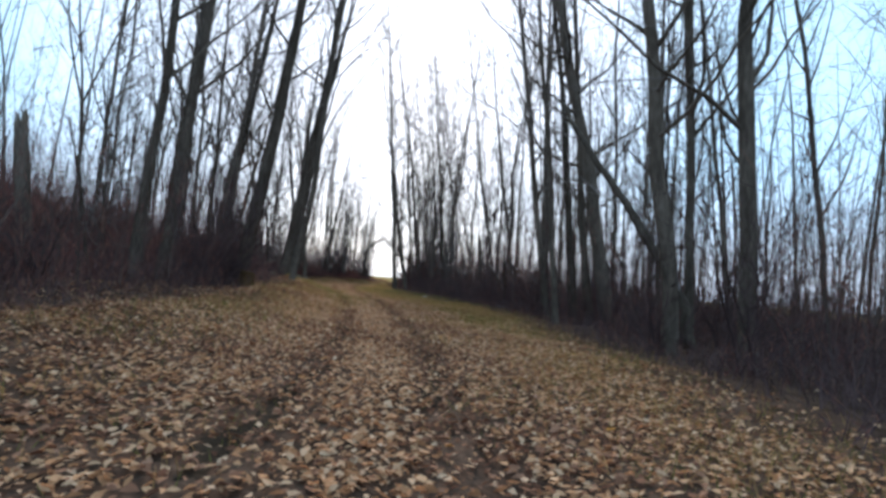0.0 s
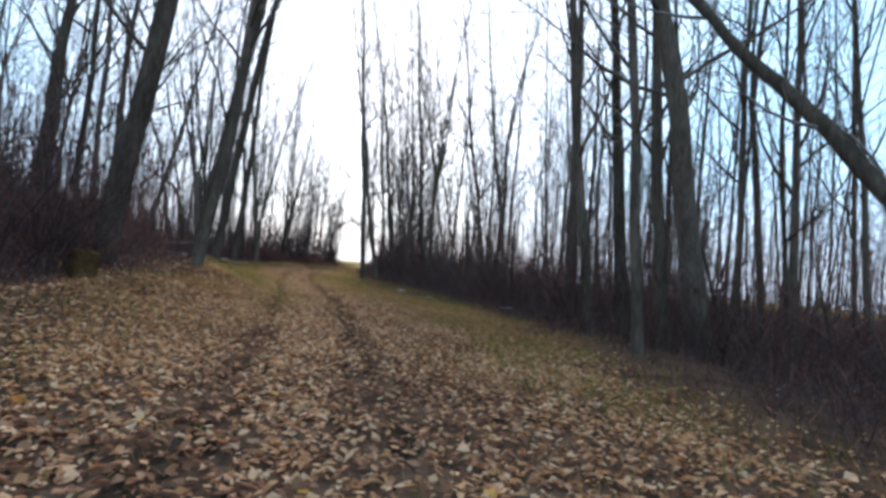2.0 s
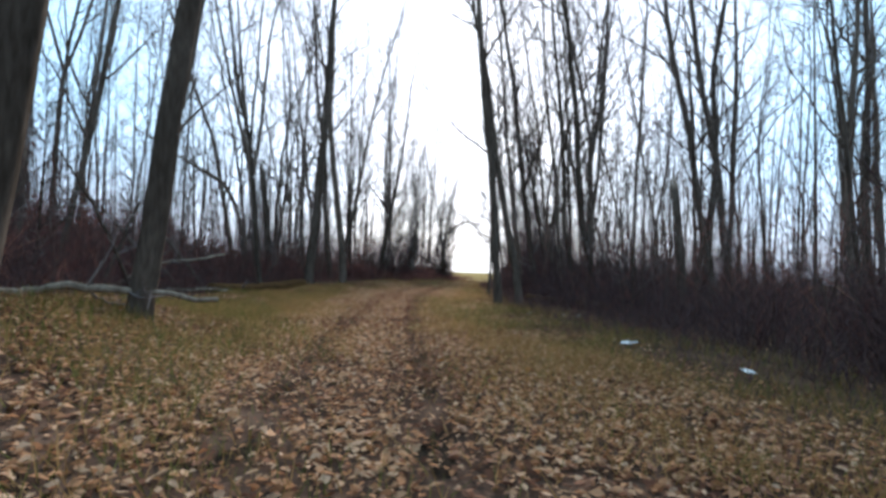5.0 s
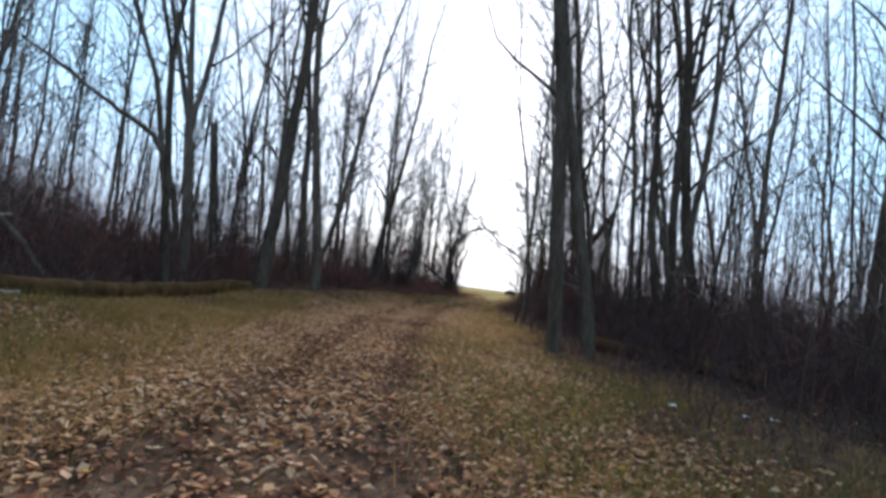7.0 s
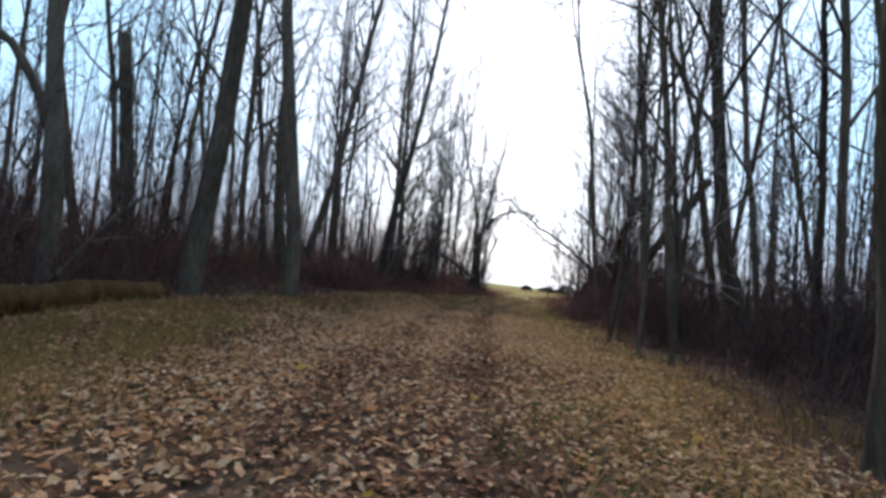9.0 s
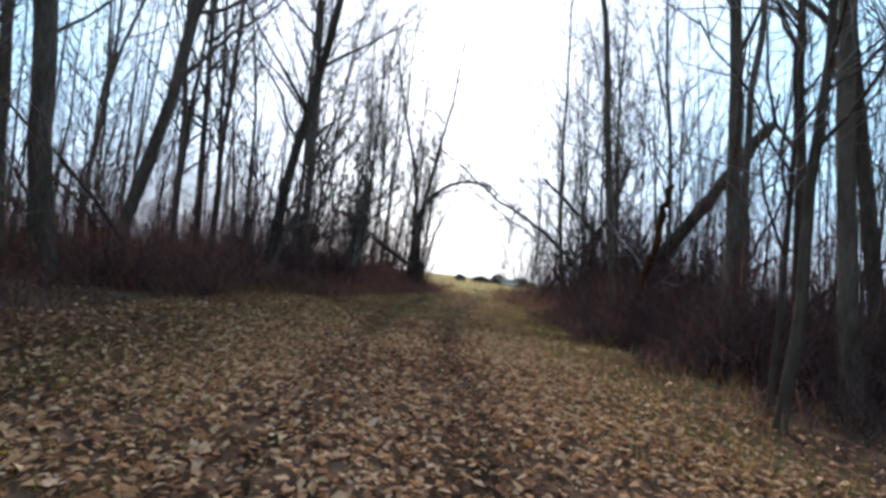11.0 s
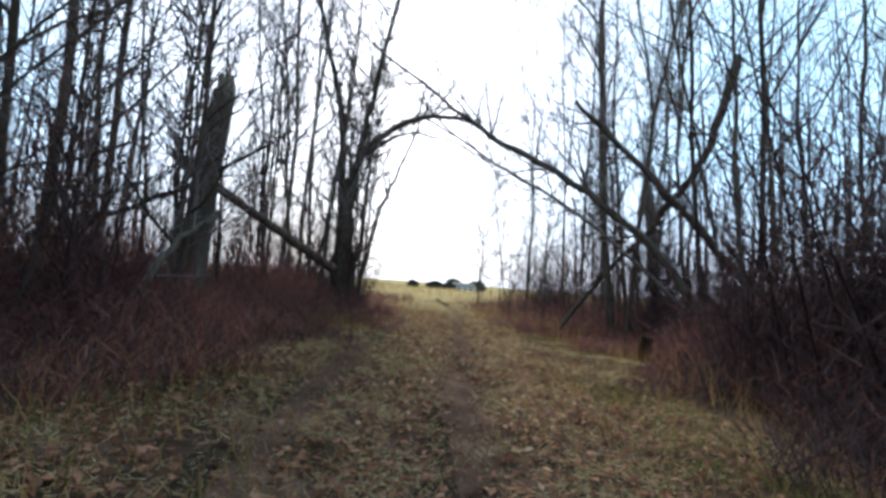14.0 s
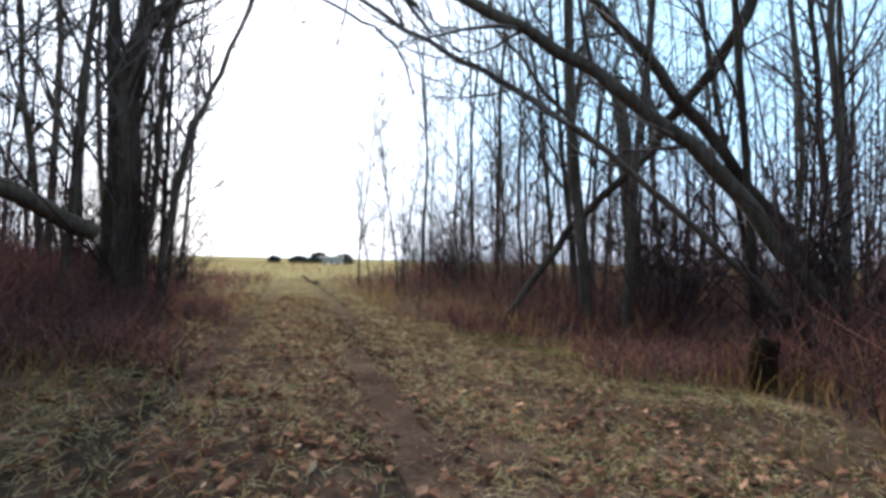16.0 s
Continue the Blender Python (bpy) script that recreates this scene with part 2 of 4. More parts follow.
def ground_z(x, y):
    u, lw, rw = trail(x, y)
    woods = 1 - ease(72, 90, y)
    bank = np.interp(y, BANK_Y, BANK_H) * ease(-2.4, 0.2, -u - lw) * woods
    hill = np.interp(y, HILL_Y, HILL_H) * ease(3.5, 15, -u - lw)
    dip = -0.12 * ease(0, 3.5, u - rw) * woods
    ruts = -(0.02 + 0.05 * ease(46, 56, y)) * sum(in_rut(u, y, 0.2))
    bumps = 0.05 * np.sin(x * 0.9 + 1.3) * np.sin(y * 0.7) + 0.025 * np.sin(x * 2.3 + y * 1.1) * np.sin(y * 1.9 - x * 0.6)
    fall = -0.028 * np.clip(y - 138, 0, 300)  # the field falls away behind its crest
    return fall + bank + hill + dip + ruts + bumps * ease(1.0, 3.0, np.abs(u))


def gz(x, y):
    return float(ground_z(np.float64(x), np.float64(y)))


xs = np.concatenate([-np.geomspace(2500, 31, 26), np.arange(-30, 24, 0.4), np.geomspace(24.5, 2500, 26)])
ys = np.concatenate([-np.geomspace(2500, 13, 22), np.arange(-12, 90, 0.45), np.geomspace(91, 2500, 28)])
gx, gy = np.meshgrid(xs, ys)
gv = np.stack([gx, gy, ground_z(gx, gy)], -1).reshape(-1, 3)
gi = (np.arange(len(ys) - 1)[:, None] * len(xs) + np.arange(len(xs) - 1)[None]).ravel()
ground = new("ground", mesh_of("ground", gv, np.stack([gi, gi + 1, gi + 1 + len(xs), gi + len(xs)], -1), SOIL, True))
tagged(ground, "forest floor of brown soil and leaf litter with a wheel-rutted track", "ground", kind="structure")


# ---- trees ----
def tree_parts(seed, height, radius, lean=(0, 0), forks=0, fork_at=0.4, bare=0.2, limbs=15, wobble=0.038, spread=0.5, twiggy=1.0, bend=0.0, split=False):
    """The meshes of a bare tree whose foot is at the origin: trunk, crown of twigs, and its limbs where they are split off."""
    rng = np.random.default_rng(seed)
    wood, fine, boughs = Tubes(), Tubes(), []
    way = np.array([lean[0], lean[1], 1.0])
    way /= np.linalg.norm(way)
    leaders = []
    h0 = height * (fork_at if forks else 1.0)
    segs = max(4, int(h0 / 1.2))
    main = limb(rng, (0, 0, -0.2), way, h0 + 0.2, segs, bend, wobble, 0.6)
    s = np.linspace(0, 1, len(main))
    end_r = radius * (1 - 0.75 * fork_at) if forks else radius * 0.16
    rad = radius + (end_r - radius) * s
    rad[0] *= 1.35
    rad = rad * rng.uniform(0.95, 1.05, len(rad))
    pts0 = np.insert(main, 1, main[0] + (main[1] - main[0]) * 0.3, axis=0)
    wood.add(pts0, np.insert(rad, 1, radius * 1.03), 9)
    if forks:
        d = main[-1] - main[-2]
        for i in range(forks + 1):
            dd = aside(rng, d, rng.uniform(0.1, 0.3))
            l2 = (height - h0) * rng.uniform(0.85, 1.1)
            p = limb(rng, main[-1] - d / np.linalg.norm(d) * 0.1, dd, l2, max(4, int(l2 / 1.4)), 0.05, wobble * 1.3)
            r = np.linspace(end_r * rng.uniform(0.62, 0.85), 0.012, len(p))
            wood.add(p, r, 7)
            leaders.append((p, r, 0.05))
    else:
        leaders.append((main, rad, bare))
    per = max(3, int(limbs / max(1, len(leaders)) * 1.3))
    for p, r, low in leaders:
        for k in range(per):
            q = low + (1 - low) * (k + rng.uniform(0, 1)) / per
            q = min(q, 0.97)
            i = min(int(q * (len(p) - 1)), len(p) - 2)
            w = q * (len(p) - 1) - i
            at, d, rr = p[i] * (1 - w) + p[i + 1] * w, p[i + 1] - p[i], r[i] * (1 - w) + r[i + 1] * w
            length = height * rng.uniform(0.12, 0.26) * (1.15 - 0.6 * q)
            b = limb(rng, at, aside(rng, d, rng.uniform(0.5, 1.0) * (0.5 + spread)), length, 5, 0.1, 0.17)
            br = np.linspace(max(min(rr * 0.5, 0.05), 0.016), 0.009, len(b))
            if split:
                bough = Tubes()
                bough.add(b, br, 5)
                boughs.append(("branch", bough.mesh("branch", BARK)))
            else:
                wood.add(b, br, 5)
            for t in range(int(6 * twiggy)):
                j = rng.integers(1, len(b))
                c = limb(rng, b[j] - (b[j] - b[j - 1]) * rng.uniform(0, 1), aside(rng, b[j] - b[j - 1], rng.uniform(0.4, 1.0)), length * rng.uniform(0.25, 0.55), 2, 0.1, 0.16)
                fine.add(c, np.linspace(0.012, 0.006, len(c)), 3)
                for u in range(int(3 * twiggy)):
                    e = limb(rng, c[rng.integers(1, len(c))], aside(rng, c[-1] - c[0], rng.uniform(0.4, 1.0)), length * rng.uniform(0.14, 0.36), 1, 0.06, 0.1)
                    fine.tip(e[0], e[-1], 0.0055, rng.normal(0, 1, 3))
    return [("trunk", wood.mesh("trunk", BARK)), ("crown", fine.mesh("crown", TWIG))] + boughs


def tree(x, y, seed, label="", group="bare trees of the wood", turn=0.0, **kind):
    top = tagged(new("tree"), label or "bare slender grey-barked tree in winter woods", "tree", group)
    top.matrix_basis = pose(x, y, gz(x, y), 0, 0, turn)
    for name, me in tree_parts(seed, split=kind["radius"] > 0.115 and y > 0, **kind):
        new(name, me).parent = top
    return top


def smooth(points, per=5):
    """A curve through a few points."""
    p = np.array(points, float)
    p = np.vstack([2 * p[0] - p[1], p, 2 * p[-1] - p[-2]])
    out = []
    for i in range(1, len(p) - 2):
        for t in np.arange(per) / per:
            out.append(0.5 * (2 * p[i] + (p[i + 1] - p[i - 1]) * t + (2 * p[i - 1] - 5 * p[i] + 4 * p[i + 1] - p[i + 2]) * t * t + (3 * p[i] - p[i - 1] - 3 * p[i + 1] + p[i + 2]) * t**3))
    return np.array(out + [p[-2]])


def stem_thing(name, label, category, points, r0, r1, seed, twigs=0, bark=None, wobble=0.02, twig_len=1.2, group=""):
    """A leaning or fallen stem along a few points, with its side branches."""
    rng = np.random.default_rng(seed)
    p = smooth(points)
    p[1:-1] += rng.normal(0, wobble, (len(p) - 2, 3))
    base = p[0].copy()
    top = tagged(new(name), label, category, group)
    top.location = base
    p = p - base
    wood = Tubes()
    r = np.linspace(r0, r1, len(p)) * rng.uniform(0.93, 1.07, len(p))
    pts = np.vstack([p[0] - (p[1] - p[0]) * 0.02, p, p[-1] + (p[-1] - p[-2]) * 0.05])
    wood.add(pts, np.r_[r0 * 0.2, r, r1 * 0.3], 9)
    new("trunk", wood.mesh("trunk", bark or BARK)).parent = top
    for _ in range(twigs):
        fine = Tubes()
        i = int(rng.integers(len(p) // 4, len(p) - 1))
        b = limb(rng, p[i], aside(rng, p[i + 1] - p[i], rng.uniform(0.4, 1.1)), twig_len * rng.uniform(0.6, 1.6), 4, 0.08, 0.12)
        fine.add(b, np.linspace(min(0.03, r[i] * 0.5), 0.008, len(b)), 4)
        branch = new("branch", fine.mesh("branch", TWIG))
        branch.parent = top
        for _ in range(5):
            spray = Tubes()
            c = limb(rng, b[int(rng.integers(1, len(b)))], aside(rng, b[-1] - b[0], rng.uniform(0.4, 1.0)), twig_len * rng.uniform(0.2, 0.6), 3, 0.05, 0.12)
            spray.add(c, np.linspace(0.011, 0.005, len(c)), 3)
            new("twig", spray.mesh("twig", TWIG)).parent = branch
    return top


def stub(x, y, seed, height, radius, lean=(0, 0)):
    """A dead trunk broken off high, with a splintered top."""
    rng = np.random.default_rng(seed)
    top = tagged(new("dead_snag"), "broken dead grey trunk with a splintered top", "dead tree", "broken dead trunks")
    top.location = (x, y, gz(x, y))
    way = np.array([lean[0], lean[1], 1.0])
    way /= np.linalg.norm(way)
    p = limb(rng, (0, 0, -0.2), way, height + 0.2, 7, 0, 0.015)
    wood = Tubes()
    wood.add(np.vstack([p, p[-1] + way * 0.02]), np.r_[radius * 1.3, np.linspace(radius, radius * 0.78, len(p) - 1) * rng.uniform(0.93, 1.08, len(p) - 1), 0.01], 10)
    new("trunk", wood.mesh("trunk", BARK)).parent = top
    split = Tubes()
    for k in range(6):
        a = k * 1.05 + rng.uniform(0, 0.5)
        q = p[-1] + np.array([math.cos(a), math.sin(a), 0]) * radius * 0.5 - way * 0.1
        h = rng.uniform(0.15, 0.55)
        split.add([q, q + way * h * 0.6, q + way * h], (radius * 0.32, radius * 0.2, 0.008), 5)
    new("splinters", split.mesh("splinters", DEADWOOD)).parent = top
    return top


tree(-6.72, 23.35, 1, height=19.4, radius=0.205, lean=(0.155, -0.017))
tree(-7.15, 26.0, 2, height=19.7, radius=0.155, lean=(0.15, -0.018), forks=1, fork_at=0.45)
tree(4.59, 10.90, 3, height=18.8, radius=0.165, lean=(-0.169, -0.039))
tree(5.54, 9.79, 4, height=19.7, radius=0.166, lean=(-0.088, -0.039))
tree(5.60, 17.90, 5, height=19.7, radius=0.250, lean=(-0.208, -0.040))
tree(5.11, 20.86, 6, height=17.0, radius=0.180, lean=(-0.126, -0.044))
tree(3.90, 19.82, 7, height=19.7, radius=0.129, lean=(-0.140, -0.044))
tree(5.16, 18.61, 8, height=17.0, radius=0.149, lean=(-0.122, -0.038))
tree(4.59, 23.82, 9, height=18.8, radius=0.179, lean=(-0.055, -0.039), forks=1, fork_at=0.5)
tree(-6.70, 18.55, 10, height=20.6, radius=0.24, lean=(0.15, -0.03))
tree(-5.36, 19.95, 140, height=20.2, radius=0.118, lean=(0.135, -0.02))
tree(-14.16, 31.02, 11, height=19.7, radius=0.132, lean=(0.015, -0.052))
tree(-13.33, 25.95, 12, height=19.7, radius=0.209, lean=(0.095, -0.057))
tree(-3.2, 39.3, 13, height=21.5, radius=0.155, lean=(-0.135, -0.05))
tree(-2.45, 39.6, 14, height=19.0, radius=0.145, lean=(-0.145, -0.05), forks=1, fork_at=0.5)
tree(0.58, 42.44, 15, height=20.6, radius=0.148, lean=(-0.134, -0.068))
tree(-12.30, 44.35, 16, height=20.6, radius=0.225, lean=(0.057, -0.035))
tree(-11.65, 47.42, 17, height=20.6, radius=0.185, lean=(-0.069, -0.057), forks=1, fork_at=0.45)
tree(-0.15, 43.33, 18, height=17.9, radius=0.115, lean=(-0.129, -0.068))
tree(-1.57, 47.01, 19, height=21.5, radius=0.165, lean=(-0.164, -0.063))
tree(-2.34, 49.06, 20, height=20.6, radius=0.117, lean=(-0.118, -0.060))
tree(-2.64, 51.45, 21, height=17.0, radius=0.125, lean=(-0.109, -0.059))
tree(-13.47, 50.76, 22, height=20.6, radius=0.178, lean=(-0.084, -0.058))
tree(-12.05, 55.94, 23, height=17.0, radius=0.144, lean=(0.163, -0.049))
tree(-12.17, 59.45, 24, height=17.9, radius=0.134, lean=(-0.025, -0.051))
stub(-11.29, 62.81, 25, height=3.8, radius=0.24, lean=(0.079, -0.035))
tree(-3.35, 55.28, 26, height=21.5, radius=0.087, lean=(-0.170, -0.054), forks=1, fork_at=0.4)
tree(-13.57, 62.41, 27, height=21.5, radius=0.098, lean=(0.055, -0.035))
stub(-10.58, 14.08, 28, height=3.6, radius=0.207, lean=(-0.065, -0.055))
tree(5.83, 12.81, 29, height=21.5, radius=0.114, lean=(-0.050, -0.039))
tree(7.51, 13.63, 30, height=21.5, radius=0.133, lean=(-0.063, -0.039))
tree(3.37, 15.78, 31, height=17.0, radius=0.097, lean=(-0.088, -0.039))
tree(7.50, 23.86, 32, height=20.6, radius=0.093, lean=(-0.083, -0.039))
tree(9.56, 25.85, 33, height=17.9, radius=0.080, lean=(-0.084, -0.039))
tree(8.61, 21.85, 34, height=17.0, radius=0.117, lean=(-0.052, -0.039))
tree(8.14, 18.85, 35, height=13.1, radius=0.067, lean=(-0.104, -0.039))
tree(-7.40, 13.33, 36, height=20.6, radius=0.139, lean=(0.086, -0.040))
tree(-7.84, 15.44, 37, height=17.9, radius=0.177, lean=(0.105, -0.040))
tree(0.76, 46.90, 38, height=22.0, radius=0.165, lean=(-0.040, -0.039), forks=2, fork_at=0.3)
tree(-9.36, 21.92, 39, height=17.0, radius=0.091, lean=(0.022, -0.040))
tree(-11.32, 23.93, 40, height=17.9, radius=0.101, lean=(0.030, -0.040))
tree(-8.55, 21.92, 41, height=17.0, radius=0.085, lean=(0.070, -0.040))
tree(-12.73, 19.93, 42, height=21.5, radius=0.082, lean=(0.065, -0.040))
tree(10.50, 19.84, 43, height=14.7, radius=0.070, lean=(-0.119, -0.039))
tree(12.52, 17.83, 44, height=20.6, radius=0.111, lean=(-0.145, -0.039))
tree(9.40, 21.67, 45, height=17.0, radius=0.100, lean=(-0.171, -0.042), forks=1, fork_at=0.4)
tree(9.55, 20.66, 46, height=17.9, radius=0.125, lean=(-0.108, -0.045))
tree(7.22, 36.84, 47, height=19.7, radius=0.077, lean=(-0.083, -0.047))
tree(9.96, 18.64, 48, height=20.6, radius=0.085, lean=(-0.187, -0.041))
tree(-11.59, 27.58, 49, height=19.7, radius=0.146, lean=(0.150, -0.019))
tree(-10.82, 25.66, 50, height=20.6, radius=0.122, lean=(0.157, -0.019))
tree(-9.98, 24.26, 51, height=20.6, radius=0.141, lean=(0.147, -0.020))
tree(-15.97, 34.07, 52, height=20.6, radius=0.099, lean=(0.206, -0.012))
tree(-13.48, 34.40, 53, height=20.6, radius=0.112, lean=(0.188, -0.014))
tree(-12.27, 39.60, 54, height=18.8, radius=0.092, lean=(-0.110, -0.053), forks=2, fork_at=0.3)
tree(0.20, 44.26, 55, height=17.9, radius=0.116, lean=(0.008, -0.038), forks=1, fork_at=0.4)
tree(2.14, 43.50, 56, height=19.7, radius=0.093, lean=(-0.004, -0.040))
tree(4.23, 41.76, 57, height=11.5, radius=0.075, lean=(-0.029, -0.043))
tree(5.76, 42.97, 58, height=20.6, radius=0.114, lean=(0.008, -0.038))
tree(8.83, 40.34, 59, height=18.8, radius=0.144, lean=(-0.054, -0.046))
tree(10.45, 42.57, 60, height=17.9, radius=0.080, lean=(-0.049, -0.045))
tree(3.86, 47.76, 61, height=13.1, radius=0.072, lean=(0.030, -0.035))
tree(9.07, 44.41, 62, height=13.9, radius=0.062, lean=(-0.029, -0.043))
tree(-1.39, 49.10, 63, height=20.6, radius=0.077, lean=(0.066, -0.030))
tree(13.28, 43.95, 64, height=13.9, radius=0.072, lean=(-0.054, -0.046))
tree(-17.35, 38.94, 65, height=12.3, radius=0.057, lean=(0.118, -0.024))
tree(-15.39, 47.27, 66, height=13.9, radius=0.069, lean=(0.107, -0.025))
tree(-19.24, 46.26, 67, height=11.5, radius=0.075, lean=(-0.072, -0.046))
tree(-14.17, 43.06, 68, height=19.7, radius=0.170, lean=(-0.136, -0.057), forks=2, fork_at=0.25)
tree(0.09, 47.50, 69, height=17.9, radius=0.093, lean=(-0.077, -0.047))
tree(0.79, 45.59, 70, height=17.0, radius=0.098, lean=(-0.160, -0.061), forks=1, fork_at=0.4)
stub(2.91, 38.84, 71, height=4.2, radius=0.158, lean=(-0.089, -0.049))
tree(4.12, 39.05, 72, height=21.5, radius=0.124, lean=(-0.181, -0.065))
tree(5.75, 42.2, 73, height=20.0, radius=0.175, lean=(-0.161, -0.061))
tree(4.55, 52.31, 74, height=13.1, radius=0.056, lean=(-0.063, -0.045))
tree(6.09, 52.57, 75, height=13.9, radius=0.056, lean=(-0.053, -0.043))
tree(-22.78, 45.66, 76, height=14.7, radius=0.069, lean=(0.007, -0.033))
tree(-21.18, 45.93, 77, height=13.9, radius=0.063, lean=(0.003, -0.034))
tree(-23.72, 43.47, 78, height=20.6, radius=0.101, lean=(0.061, -0.024))
tree(-24.16, 45.42, 79, height=14.7, radius=0.069, lean=(0.025, -0.030))
tree(-17.67, 47.38, 80, height=20.6, radius=0.141, lean=(-0.169, -0.075), forks=1, fork_at=0.35)
tree(-17.34, 48.45, 81, height=17.9, radius=0.099, lean=(-0.192, -0.079))
stub(-14.87, 45.84, 82, height=5.5, radius=0.167, lean=(-0.102, -0.063))
tree(-1.67, 51.20, 83, height=17.0, radius=0.087, lean=(-0.115, -0.065))
tree(-0.43, 45.32, 84, height=19.7, radius=0.090, lean=(-0.113, -0.065))
tree(2.96, 47.94, 85, height=19.7, radius=0.078, lean=(-0.199, -0.080))
tree(-0.57, 48.34, 86, height=20.6, radius=0.084, lean=(-0.162, -0.073))
tree(4.71, 49.26, 87, height=19.7, radius=0.084, lean=(-0.177, -0.076))
tree(-13.37, 54.23, 88, height=14.7, radius=0.069, lean=(-0.020, -0.048))
tree(-12.65, 60.45, 89, height=14.7, radius=0.065, lean=(-0.013, -0.047))
tree(-16.63, 51.63, 90, height=18.8, radius=0.086, lean=(-0.190, -0.078))
tree(-21.79, 48.69, 91, height=19.7, radius=0.078, lean=(0.026, -0.040))
tree(-15.95, 52.61, 92, height=20.6, radius=0.122, lean=(0.033, -0.050))
tree(-15.07, 52.67, 93, height=19.7, radius=0.110, lean=(-0.154, -0.062))
tree(-13.99, 52.74, 94, height=18.8, radius=0.134, lean=(0.232, -0.037))
tree(-17.69, 54.51, 95, height=20.6, radius=0.097, lean=(-0.034, -0.054))
tree(-0.85, 50.56, 96, height=17.0, radius=0.115, lean=(-0.122, -0.060), forks=1, fork_at=0.35)
tree(2.71, 52.80, 97, height=17.9, radius=0.090, lean=(-0.190, -0.064))
tree(1.72, 53.74, 98, height=13.1, radius=0.073, lean=(-0.090, -0.058))
tree(-12.85, 62.84, 99, height=11.5, radius=0.052, lean=(-0.009, -0.053))
tree(-14.22, 55.73, 100, height=11.5, radius=0.067, lean=(0.011, -0.052))
tree(-13.52, 58.79, 101, height=11.5, radius=0.065, lean=(-0.069, -0.057))
tree(-12.19, 70.46, 102, height=11.5, radius=0.072, lean=(-0.035, -0.052))
tree(-11.93, 76.47, 103, height=17.0, radius=0.087, lean=(-0.028, -0.052))
tree(-1.23, 58.11, 104, height=14.7, radius=0.074, lean=(-0.113, -0.053))
tree(0.43, 72.66, 105, height=13.9, radius=0.057, lean=(-0.059, -0.052), forks=2, fork_at=0.3)
tree(0.26, 68.65, 106, height=13.1, radius=0.065, lean=(-0.151, -0.053), forks=2, fork_at=0.4)
tree(1.29, 66.66, 107, height=14.7, radius=0.065, lean=(-0.121, -0.053), forks=2, fork_at=0.4)
tree(-14.70, 58.40, 108, height=17.9, radius=0.096, lean=(0.023, -0.051))
tree(-14.55, 57.41, 109, height=17.0, radius=0.102, lean=(-0.024, -0.051))
tree(-15.83, 61.39, 110, height=19.7, radius=0.079, lean=(-0.041, -0.052))
tree(-13.08, 66.44, 111, height=13.1, radius=0.059, lean=(0.080, -0.050))
tree(-11.19, 70.48, 112, height=13.9, radius=0.065, lean=(-0.091, -0.052))
tree(-0.15, 74.65, 113, height=12.3, radius=0.056, lean=(-0.091, -0.052))
tree(-13.98, 64.92, 114, height=18.8, radius=0.087, lean=(0.032, -0.035))
tree(-11.89, 68.91, 115, height=13.9, radius=0.049, lean=(-0.038, -0.035))
tree(-11.80, 73.92, 116, height=21.5, radius=0.087, lean=(0.039, -0.035))
tree(-11.47, 74.92, 117, height=18.8, radius=0.078, lean=(0.084, -0.035))
tree(-2.59, 66.89, 118, height=17.0, radius=0.104, lean=(-0.066, -0.035))
tree(-2.60, 65.89, 119, height=13.9, radius=0.067, lean=(0.081, -0.035), forks=1, fork_at=0.4)
tree(-2.75, 76.90, 121, height=14.7, radius=0.057, lean=(0.025, -0.035), forks=1, fork_at=0.3)
tree(-1.59, 74.89, 122, height=12.3, radius=0.059, lean=(-0.057, -0.035), forks=1, fork_at=0.4)
tree(-1.31, 64.89, 123, height=14.7, radius=0.061, lean=(-0.088, -0.035))
tree(-1.07, 63.89, 124, height=13.1, radius=0.055, lean=(-0.057, -0.035))
tree(-1.30, 62.89, 125, height=14.7, radius=0.056, lean=(-0.057, -0.035))
tree(-12.54, 74.27, 126, height=20.6, radius=0.090, lean=(0.003, -0.020))
tree(-14.30, 77.93, 127, height=11.5, radius=0.063, lean=(0.059, -0.037))
tree(-14.34, 82.11, 128, height=11.5, radius=0.059, lean=(-0.086, 0.006))
tree(-1.25, 74.03, 129, height=14.7, radius=0.070, lean=(-0.016, -0.015))
tree(-0.49, 71.72, 130, height=13.9, radius=0.067, lean=(-0.112, 0.014))
tree(-1.04, 69.79, 131, height=13.1, radius=0.073, lean=(-0.079, 0.004))
tree(0.31, 71.48, 132, height=13.1, radius=0.061, lean=(-0.004, -0.018))
stub(-1.02, 67.70, 133, height=4.2, radius=0.165, lean=(-0.074, 0.003))
tree(0.28, 66.27, 134, height=13.1, radius=0.055, lean=(-0.234, 0.050))
tree(2.54, 66.64, 135, height=13.9, radius=0.070, lean=(-0.074, 0.002))
tree(5.15, 43.88, 137, height=20.0, radius=0.17, lean=(0.017, -0.040), forks=1, fork_at=0.5)
tree(11.8, 44.6, 141, height=20.5, radius=0.2, lean=(-0.04, -0.04))
tree(12.6, 45.4, 142, height=19.5, radius=0.17, lean=(-0.06, -0.04), forks=1, fork_at=0.45)
